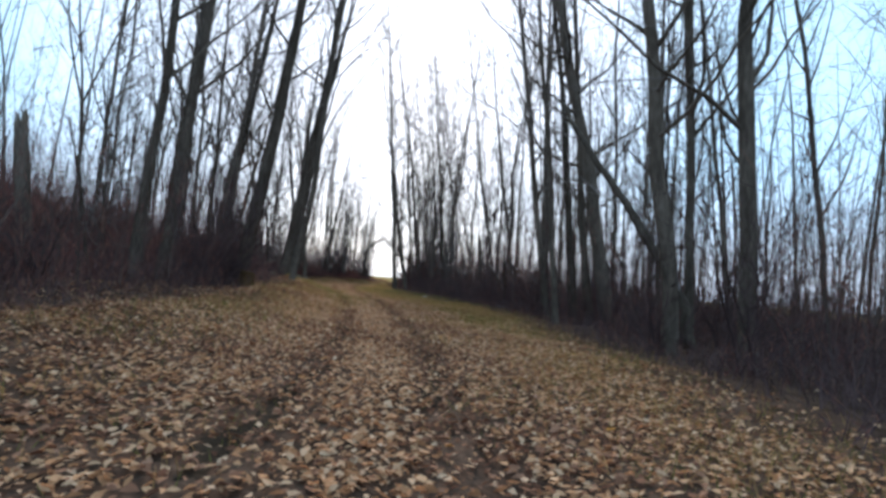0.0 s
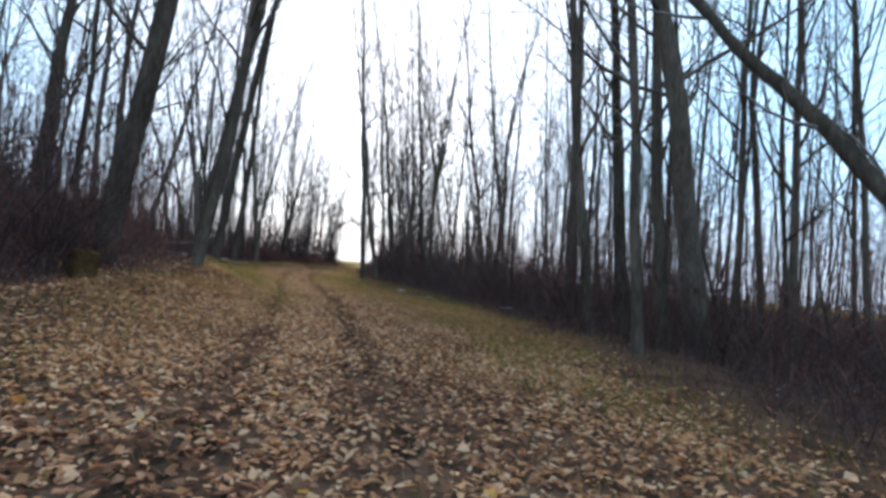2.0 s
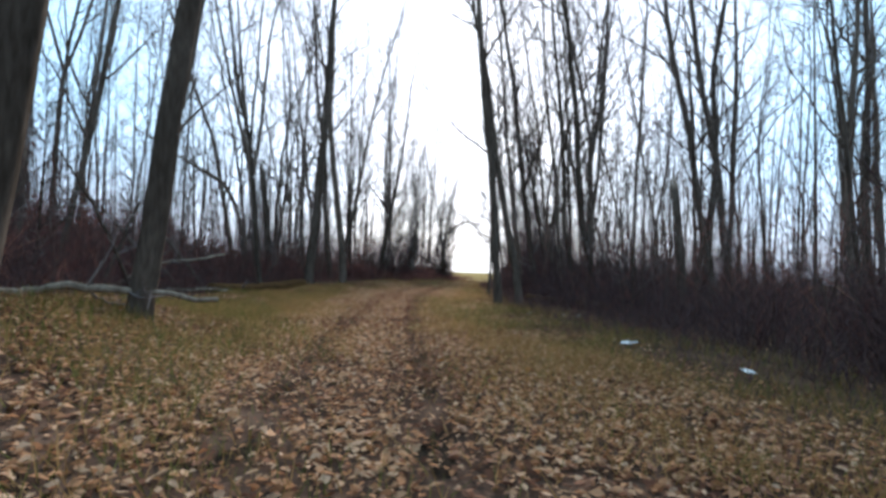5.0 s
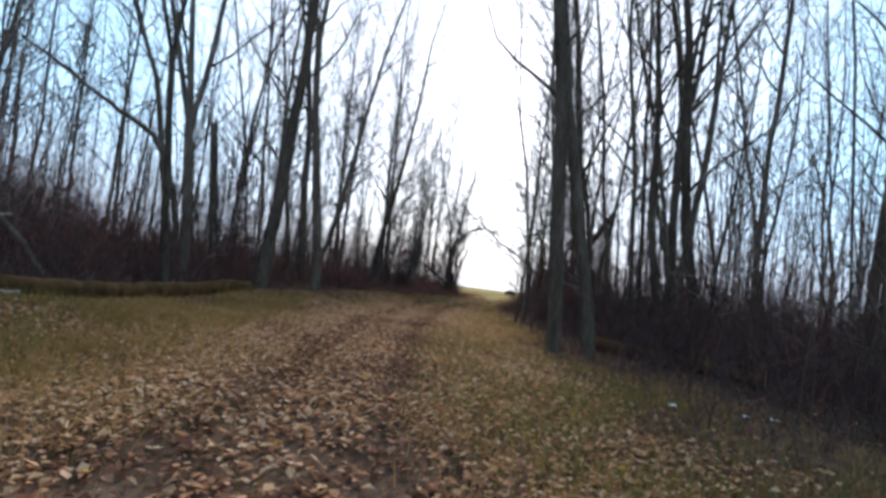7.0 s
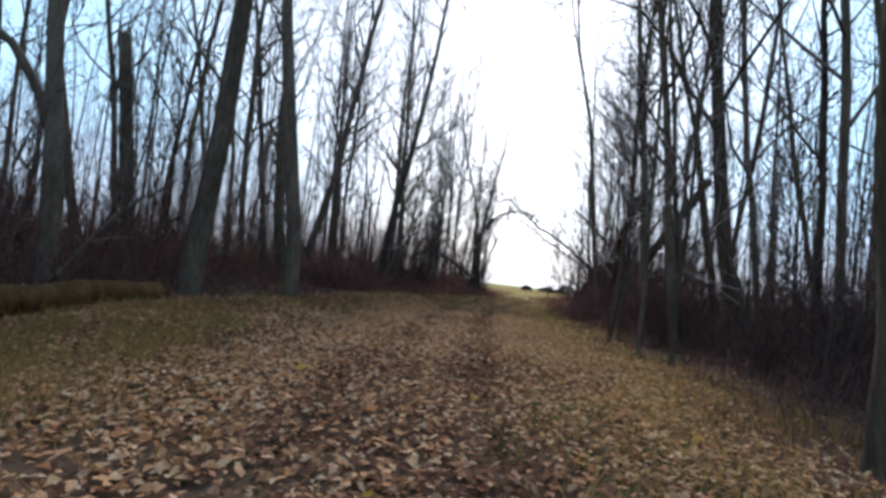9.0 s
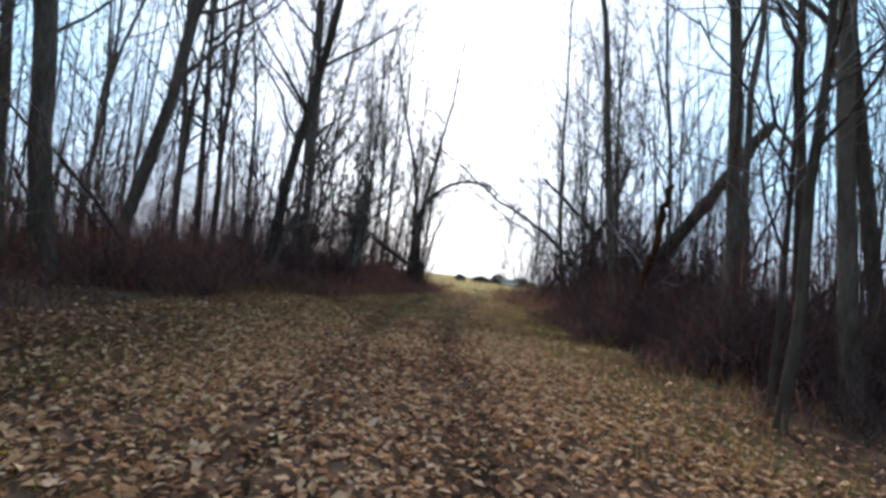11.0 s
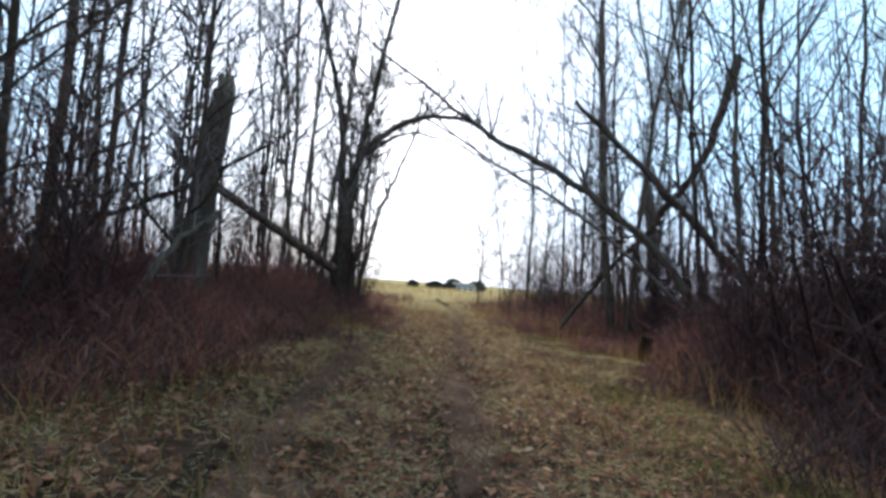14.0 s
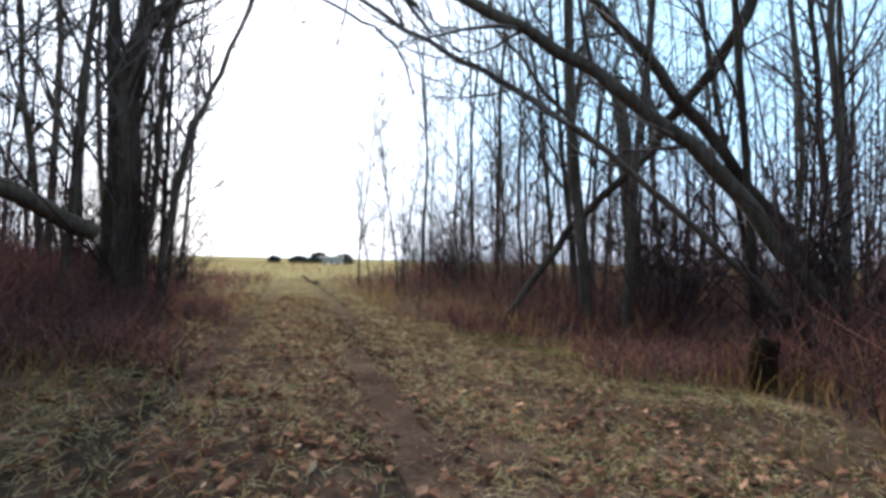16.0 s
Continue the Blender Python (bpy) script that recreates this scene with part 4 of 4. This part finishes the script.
# young whips standing in the brush
whips = scatter(rng, 13500, -24, 16, 2, 88, lambda x, y: np.where(beside(x, y) > 1.2 + 1.6 * ease(56, 62, y), 0.5 + 0.5 * ease(45, 60, y), 0) * (1 - ease(78, 86, y)) * np.where((x > -6) & (y > 56) & (y < 72), 0.55, 1.0))
long = rng.uniform(1.5, 4.5, len(whips))
way = leaning(rng, len(whips), 0.14)
tagged(new("whips", ribbons("whips", WHIP, whips, way, long, rng.uniform(0.012, 0.03, len(whips)), 0.08, rng, 4)), "thin bare whips standing in the brush", "saplings", kind="stuff")
for count, mat, word in ((8, WHIP, "grey"), (7, BRUSH, "reddish")):
    k = np.repeat(np.arange(len(whips)), count)
    tagged(new("whip_twigs", ribbons("whip_twigs", mat, tip_of(whips[k], way[k], long[k], rng.uniform(0.12, 0.95, len(k))), leaning(rng, len(k), 0.8), long[k] * rng.uniform(0.12, 0.35, len(k)), np.full(len(k), 0.009), 0.0, rng, 1)), f"{word} side twigs of thin bare whips", "twigs", kind="stuff")

# grass: golden tufts along both edges, flattened straw on the far part of the track, the field
def grass_keep(x, y):
    u, lw, rw = trail(x, y)
    off = beside(x, y)
    verge = np.where(u < 0, 1.7, 1.5) * (0.6 + 0.8 * np.exp(-(((y - 30) / 12) ** 2)))
    middle = np.where(u < 0, 0.6, 1.2)
    edge = np.where(u < 0, 0.5 + 0.4 * ease(24, 29, y), 0.55) * np.exp(-(((off + middle) / verge) ** 2)) * (0.12 + 0.88 * np.exp(-(((y - 27) / 15) ** 2)))
    edge = edge * np.where(u < 0, 1 - ease(-0.5, 0.3, off), 1.0)
    return edge * (0.25 + 0.75 * (np.sin(x * 1.7 + 2 * np.sin(y * 0.5)) * np.sin(y * 1.1) > -0.1))


base = scatter(rng, 1500000, -15, 7, 2, 60, grass_keep)
green = rng.uniform(0, 1, len(base)) < 0.12 + 0.4 * (np.sin(base[:, 0] * 0.8 + base[:, 1] * 0.5) > 0)
for pick, mat, word in ((~green, GRASS, "dry golden"), (green, GREEN, "dull green")):
    b = base[pick]
    tagged(new("grass_tufts", ribbons("grass_tufts", mat, b, leaning(rng, len(b), 0.5), rng.uniform(0.05, 0.24, len(b)), np.full(len(b), 0.007), 0.0, rng, 1)), f"{word} grass along the track edges", "grass", kind="stuff")


# taller olive tufts on the slope below the mossy log
base = scatter(rng, 85000, -10.9, -6.6, 27, 42, lambda x, y: ease(2.4, 3.6, -trail(x, y)[0]) * (beside(x, y) < -0.9) * (0.15 + 0.85 * (np.sin(x * 2.9 + 2 * np.sin(y * 1.3)) * np.sin(y * 2.3 + np.sin(x * 1.9)) > 0.05)))
green = rng.uniform(0, 1, len(base)) < 0.38
for pick, mat, word in ((~green, GRASS, "dry golden"), (green, GREEN, "olive green")):
    b = base[pick]
    tagged(new("slope_grass", ribbons("slope_grass", mat, b, leaning(rng, len(b), 0.45), rng.uniform(0.06, 0.2, len(b)), np.full(len(b), 0.0065), 0.2, rng, 2)), f"{word} tufts of grass below the bank", "grass", kind="stuff")

# seed heads and dry blades standing in the brush edge
base = scatter(rng, 26000, -14, 0, 48, 70, lambda x, y: np.exp(-(((beside(x, y) - 0.5) / 1.0) ** 2)) * (0.25 + 0.75 * (np.sin(x * 1.3 + y * 0.9) > 0.1)))
tagged(new("dry_blades", ribbons("dry_blades", GRASS, base, leaning(rng, len(base), 0.3), rng.uniform(0.1, 0.36, len(base)), np.full(len(base), 0.006), 0.25, rng, 2)), "dry golden blades standing at the brush edge", "grass", kind="stuff")


def patch(x, y):
    return 0.5 + 0.5 * np.sin(x * 1.15 + 1.9 * np.sin(y * 0.7)) * np.sin(y * 0.93 + 1.4 * np.sin(x * 0.8))


base = scatter(rng, 9000, -6.5, 1, 58.5, 74, lambda x, y: (trail(x, y)[0] > 0) * ease(-0.2, 0.3, beside(x, y)) * (1 - ease(1.5, 3.0, beside(x, y))) * (0.1 + 0.9 * (np.sin(x * 2.3 + y * 1.4) * np.sin(y * 2.1) > 0.1)))
tagged(new("tall_dry_grass", ribbons("tall_dry_grass", GRASS, base, leaning(rng, len(base), 0.25), rng.uniform(0.15, 0.6, len(base)), np.full(len(base), 0.008), 0.2, rng, 2)), "tall orange-brown dead grass among the brush", "grass", kind="stuff")


def sward_keep(x, y):
    u, off = trail(x, y)[0], beside(x, y)
    clear = 1 - 0.8 * np.minimum(sum(in_rut(u, y, 0.3)), 1)
    return (off < 0.3) * ease(46, 52, y) * clear * (0.25 + 0.75 * ease(-0.5, 0.5, np.sin(x * 1.9 + 1.3 * np.sin(y * 0.8)) * np.sin(y * 1.25 + np.sin(x)))) * (0.45 + 0.55 * ease(0.8, 2.2, np.abs(u)))


base = scatter(rng, 75000, -11, -3, 46, 84, sward_keep)
green = rng.uniform(0, 1, len(base)) < 0.25 + 0.45 * ease(0.9, 2.2, trail(base[:, 0], base[:, 1])[0])
for pick, mat, word in ((~green, GRASS, "golden"), (green, GREEN, "green")):
    b = base[pick]
    tagged(new("sward", ribbons("sward", mat, b, leaning(rng, len(b), 0.6), rng.uniform(0.03, 0.13, len(b)), np.full(len(b), 0.0055), 0.2, rng, 1)), f"low {word} grass growing through the straw of the track", "grass", kind="stuff")


def straw_keep(x, y):
    u = trail(x, y)[0]
    rut_left, rut_right = in_rut(u, y, 0.33)
    rut = rut_right + 0.55 * rut_left
    tuft = (0.45 + 0.55 * (np.sin(x * 2.1 + 2 * np.sin(y * 0.9)) * np.sin(y * 1.4 + np.sin(x * 1.3)) > -0.3)) * (0.35 + 0.65 * (np.sin(x * 5.1 + 1.5 * np.sin(y * 2.3)) * np.sin(y * 4.3 + np.sin(x * 3.1)) > -0.25))
    return np.where(beside(x, y) < 0.15, ease(46, 56, y), 0.0) * (1 - 0.65 * np.minimum(rut, 1)) * tuft


base = scatter(rng, 500000, -11, -3, 43, 80, straw_keep)
flat = rng.normal(0, 1, (len(base), 3)) * (1, 1, 0.12) + (0, 0, 0.35)
flat /= np.linalg.norm(flat, axis=1, keepdims=True)
lush = (trail(base[:, 0], base[:, 1])[0] > 1.2 + rng.uniform(0, 0.9, len(base))) & (rng.uniform(0, 1, len(base)) < patch(base[:, 0] * 1.6, base[:, 1] * 1.3) * 1.1)
for pick, mat, word in ((~lush, STRAW, "flattened pale straw"), (lush, GREEN, "low green grass")):
    b = base[pick]
    tagged(new("straw", ribbons("straw", mat, b + (0, 0, 0.004), flat[pick], rng.uniform(0.025, 0.085, len(b)), np.full(len(b), 0.0048), 0.0, rng, 1)), f"{word} covering the track", "grass", kind="stuff")
base = scatter(rng, 36000, -60, 60, 80, 190, lambda x, y: 1 - 0.8 * ease(90, 190, y))
tagged(new("field_grass", ribbons("field_grass", GRASS, base, leaning(rng, len(base), 0.4), rng.uniform(0.2, 0.5, len(base)), np.full(len(base), 0.03), 0.3, rng, 1)), "tall dry yellow grass of the open field", "grass", kind="stuff")

# bare soil in the wheel ruts
def worn(y):
    """How far the ruts are worn bare."""
    return 0.6 * (1 - ease(26, 38, y)) + 0.4 * np.exp(-(((y - 20.5) / 4.0) ** 2))


for side in (RUT_L, RUT_R):
    y = np.arange(1.0, 90, 0.12)
    mid = np.interp(y, CENTRE_Y, CENTRE_X) + np.interp(y, RUT_Y, side)
    cols = []
    for w in (-1, -0.5, 0, 0.5, 1):
        x = mid + w * (0.07 + (0.15 if side is RUT_R else 0.07) * ease(48, 58, y) + 0.1 * worn(y) + 0.06 * np.sin(y * 3.1 + 2 * w) + 0.05 * np.sin(y * 7.7 + 5 * w))
        cols.append(np.stack([x, y, ground_z(x, y) + 0.009 - 0.012 * abs(w)], -1))
    v = np.stack(cols, 1).reshape(-1, 3)
    i = (np.arange(len(y) - 1)[:, None] * 5 + np.arange(4)[None]).ravel()
    tagged(new("wheel_rut", mesh_of("wheel_rut", v, np.stack([i, i + 1, i + 6, i + 5], -1), MUD, True)), "dark bare soil in a shallow wheel rut", "rut", kind="structure")

# fallen leaves
def leaf_keep(x, y):
    off = beside(x, y)
    thin = 1 - 0.6 * ease(48, 58, y)
    rut = 1 - (0.1 + 0.5 * ease(44, 55, y) + 0.6 * worn(y)) * sum(in_rut(trail(x, y)[0], y, 0.24))
    # thinned to dark soil on the right, standing in for shade there
    return (0.6 + 0.4 * patch(x * 1.7, y * 1.7)) * thin * np.where(off < 0.2, 1.0, np.where(off < 6, np.where(trail(x, y)[0] < 0, 0.25 - 0.15 * ease(18, 26, y), 0.07), 0.0)) * rut * (1 - 0.75 * ease(-1.6, 0.0, off) * (trail(x, y)[0] > 0))


base = scatter(rng, 1080000, -16, 8, 1.5, 72, leaf_keep)
n = len(base)
turn, size = rng.uniform(0, 6.283, n), rng.uniform(0.014, 0.043, n)
ahead = np.stack([np.cos(turn), np.sin(turn), rng.normal(0, 0.25, n)], -1)
across = np.stack([-np.sin(turn), np.cos(turn), rng.normal(0, 0.3, n)], -1)
curl = np.stack([np.zeros(n), np.zeros(n), rng.uniform(-0.1, 0.55, n)], -1)
base[:, 2] += rng.uniform(0.006, 0.035, n) + 0.018 * sum(in_rut(trail(base[:, 0], base[:, 1])[0], base[:, 1], 0.3)) * (1 - ease(46, 54, base[:, 1]))
s = size[:, None]
wide_a, wide_b = rng.uniform(0.35, 0.85, (n, 1)), rng.uniform(0.35, 0.85, (n, 1))
rim = [base - ahead * s, base - ahead * s * 0.1 + across * s * wide_a + curl * s, base + ahead * s * 0.55 + across * s * wide_a * 0.6 + curl * s * 0.7, base + ahead * s * 1.1, base + ahead * s * 0.45 - across * s * wide_b * 0.65 + curl * s * 0.5, base - ahead * s * 0.15 - across * s * wide_b + curl * s * 0.8]
v = np.stack(rim, 1)
# old leaves in patches and ruts; the last term paints shade along both edges
old = rng.uniform(0, 1, n) < 0.6 * ease(50, 56, base[:, 1]) + 0.08 + 0.5 * (1 - patch(base[:, 0], base[:, 1])) ** 1.5 + 0.45 * sum(in_rut(trail(base[:, 0], base[:, 1])[0], base[:, 1], 0.26)) + 0.5 * ease(np.where(trail(base[:, 0], base[:, 1])[0] > 0, -1.6, -1.8), 0.3, beside(base[:, 0], base[:, 1]))
near = np.abs(trail(base[:, 0], base[:, 1])[0]) < 1.6
whole, plain = np.array([(0, 1, 2, 3), (0, 3, 4, 5)]), np.array([(0, 1, 3, 5)])
covers = {}
for pick, mat, word in ((~old, LEAF, "curled tan"), (old, OLD_SHADE_LEAF, "dark old and shade-toned")):
    faces = np.concatenate([(np.flatnonzero(pick & kind)[:, None, None] * 6 + quads[None]).reshape(-1, 4) for kind, quads in ((near, whole), (~near, plain))])
    used, faces = np.unique(faces, return_inverse=True)
    covers[word] = tagged(new("fallen_leaves", mesh_of("fallen_leaves", v.reshape(-1, 3)[used], faces.reshape(-1, 4), mat)), f"{word} fallen leaves covering the ground", "leaves", kind="stuff")

# short grass that comes up through the leaves of the track
base = scatter(rng, 240000, -12, 4, 1.5, 52, lambda x, y: 0.9 * (beside(x, y) < 0.2) * np.clip(patch(x * 0.8 + 3, y * 0.8) - 0.45, 0, 1) * ease(0.3, 0.9, np.abs(trail(x, y)[0] - 0.5 * (np.interp(y, RUT_Y, RUT_L) + np.interp(y, RUT_Y, RUT_R)) )))
green = rng.uniform(0, 1, len(base)) < 0.55
for pick, mat, word in ((~green, GRASS, "dry golden"), (green, GREEN, "dull green")):
    b = base[pick]
    tagged(new("track_grass", ribbons("track_grass", mat, b, leaning(rng, len(b), 0.5), rng.uniform(0.04, 0.12, len(b)), np.full(len(b), 0.006), 0.0, rng, 1)), f"short {word} grass between fallen leaves", "grass", kind="stuff")


# the largest leaves on top, each a piece of its own: lobed, cupped, with a stalk
GOLD = material("yellow leaves", [(0.34, 0.19, 0.04), (0.55, 0.33, 0.08), (0.42, 0.17, 0.04)], 18, bump=0.25, transmit=0.35, per_object=0.6)
BROAD = material("broad tan leaves", [(0.16, 0.085, 0.045), (0.36, 0.22, 0.13), (0.5, 0.36, 0.25)], 18, bump=0.25, transmit=0.3, per_object=0.6)


def leaf_mesh(seed, mat):
    """A broad lobed leaf about one unit long, folded along its rib, with a short stalk."""
    rng = np.random.default_rng(seed)
    a = np.linspace(0, 2 * math.pi, 14, endpoint=False)
    r = 0.5 * (0.78 + 0.22 * np.cos(5 * a)) * rng.uniform(0.85, 1.1, len(a))
    x, y = r * np.cos(a), r * np.sin(a) * 0.85
    z = 0.35 * np.abs(y) * rng.uniform(0.3, 1.2) + 0.25 * x * x + rng.normal(0, 0.03, len(a))
    v = [(0, 0, 0.02)] + list(zip(x, y, z)) + [(-0.75, 0.02, 0.1), (-0.75, -0.02, 0.1)]
    f = [(0, i + 1, (i + 1) % 14 + 1) for i in range(14)] + [(8, 15, 16)]
    return mesh_of("leaf", v, f, mat)


rng = np.random.default_rng(404)
leaf_shapes = [leaf_mesh(i, GOLD if i % 3 == 0 else BROAD) for i in range(9)]
for _ in range(290):
    y = rng.uniform(2, 50)
    x = float(np.interp(y, CENTRE_Y, CENTRE_X)) + rng.normal(0.0, 1.6)
    size = rng.uniform(0.07, 0.11)
    ob = new("leaf", leaf_shapes[int(rng.integers(0, 9))])
    ob.parent = covers["curled tan"]
    ob.matrix_basis = Matrix.LocRotScale((x, y, gz(x, y) + 0.03), Euler((rng.normal(0, 0.3), rng.normal(0, 0.3), rng.uniform(0, 6.28))), (size, size, size))


# ---- small things ----
def scrap(x, y, seed, size):
    """A crumpled white sheet."""
    rng = np.random.default_rng(seed)
    g = np.stack(np.meshgrid(np.linspace(-1, 1, 7), np.linspace(-0.5, 0.5, 5)), -1).reshape(-1, 2) * size
    h = rng.uniform(0, 0.35, len(g)) * size
    i = (np.arange(4)[:, None] * 7 + np.arange(6)[None]).ravel()
    ob = new("litter_scrap", mesh_of("litter_scrap", np.column_stack([g, h]), np.stack([i, i + 1, i + 8, i + 7], -1), PALE))
    ob.matrix_basis = pose(x, y, gz(x, y) + 0.03, 0, 0, seed * 50)
    tagged(ob, "crumpled white scrap lying in the brush", "litter", "white scraps of litter")


for j, (x, y, r) in enumerate([(-0.73, 28.4, 0.14), (0.33, 26.75, 0.1), (2.88, 25.5, 0.2), (-2.15, 34.3, 0.06), (-1.26, 34.5, 0.06), (-0.87, 34.7, 0.06), (-12.9, 68.5, 0.22)]):
    scrap(x, y, j + 1, r)


# ---- beyond the field ----
def far_house(x, y):
    """A low white house with a grey pitched roof, far across the field."""
    top = tagged(new("house"), "small white house with a grey roof across the field", "house")
    top.matrix_basis = pose(x, y, gz(x, y), 0, 0, 12)
    def box(x0, x1, y0, y1, z0, z1):
        return [(a, b, c) for c in (z0, z1) for a, b in ((x0, y0), (x1, y0), (x1, y1), (x0, y1))], [(0, 1, 5, 4), (1, 2, 6, 5), (2, 3, 7, 6), (3, 0, 4, 7), (4, 5, 6, 7), (3, 2, 1, 0)]
    for name, dims, mat in (("wall", (-3.3, 3.3, 0, 6, -0.3, 2.4), PALE), ("door", (-0.6, 0.3, -0.06, 0.02, 0, 2.05), DULL), ("window", (1.2, 2.4, -0.06, 0.02, 1.0, 2.0), DULL), ("window", (-2.7, -1.6, -0.06, 0.02, 1.0, 2.0), DULL)):
        v, q = box(*dims)
        new(name, mesh_of(name, v, q, mat)).parent = top
    v = [(-3.6, -0.5, 2.4), (3.6, -0.5, 2.4), (3.6, 6.5, 2.4), (-3.6, 6.5, 2.4), (-3.6, 3, 3.6), (3.6, 3, 3.6)]
    new("roof", mesh_of("roof", v + [(a, b, c + 0.12) for a, b, c in v], [(0, 1, 5, 4), (2, 3, 4, 5), (6, 7, 11, 10), (8, 9, 10, 11), (0, 1, 7, 6), (2, 3, 9, 8)], DEADWOOD)).parent = top


def far_shrub(x, y, seed, height, width):
    """A round evergreen shrub: short stems under many small leaf clumps."""
    rng = np.random.default_rng(seed)
    top = tagged(new("shrub"), "dark evergreen shrub across the field", "shrub", "evergreen shrubs")
    top.location = (x, y, gz(x, y))
    stems = Tubes()
    for _ in range(5):
        stems.add(limb(rng, (rng.normal(0, 0.2), rng.normal(0, 0.2), -0.1), aside(rng, np.array([0, 0, 1.0]), 0.4), height * 0.8, 4, 0.05, 0.05), np.linspace(0.1, 0.03, 5), 5)
    new("trunk", stems.mesh("trunk", BARK)).parent = top
    p = rng.normal(0, 1, (900, 3))
    p = p / np.linalg.norm(p, axis=1, keepdims=True) * rng.uniform(0.3, 1.0, (900, 1)) ** 0.5 * (width / 2, width / 2, height / 2) + (0, 0, height * 0.55)
    new("crown", ribbons("crown", DISTANT, p, leaning(rng, 900, 0.9), np.full(900, 0.7), np.full(900, 0.35), 0.2, rng, 1)).parent = top


far_house(8.8, 232.9)
far_shrub(-8.3, 221.0, 1, 2.9, 3.4)
far_shrub(-1.6, 221.0, 2, 3.0, 5.5)
far_shrub(2.4, 223.4, 3, 2.6, 5.0)
far_shrub(5.6, 246.0, 4, 5.2, 6.0)
far_shrub(13.5, 244.0, 5, 4.6, 7.0)
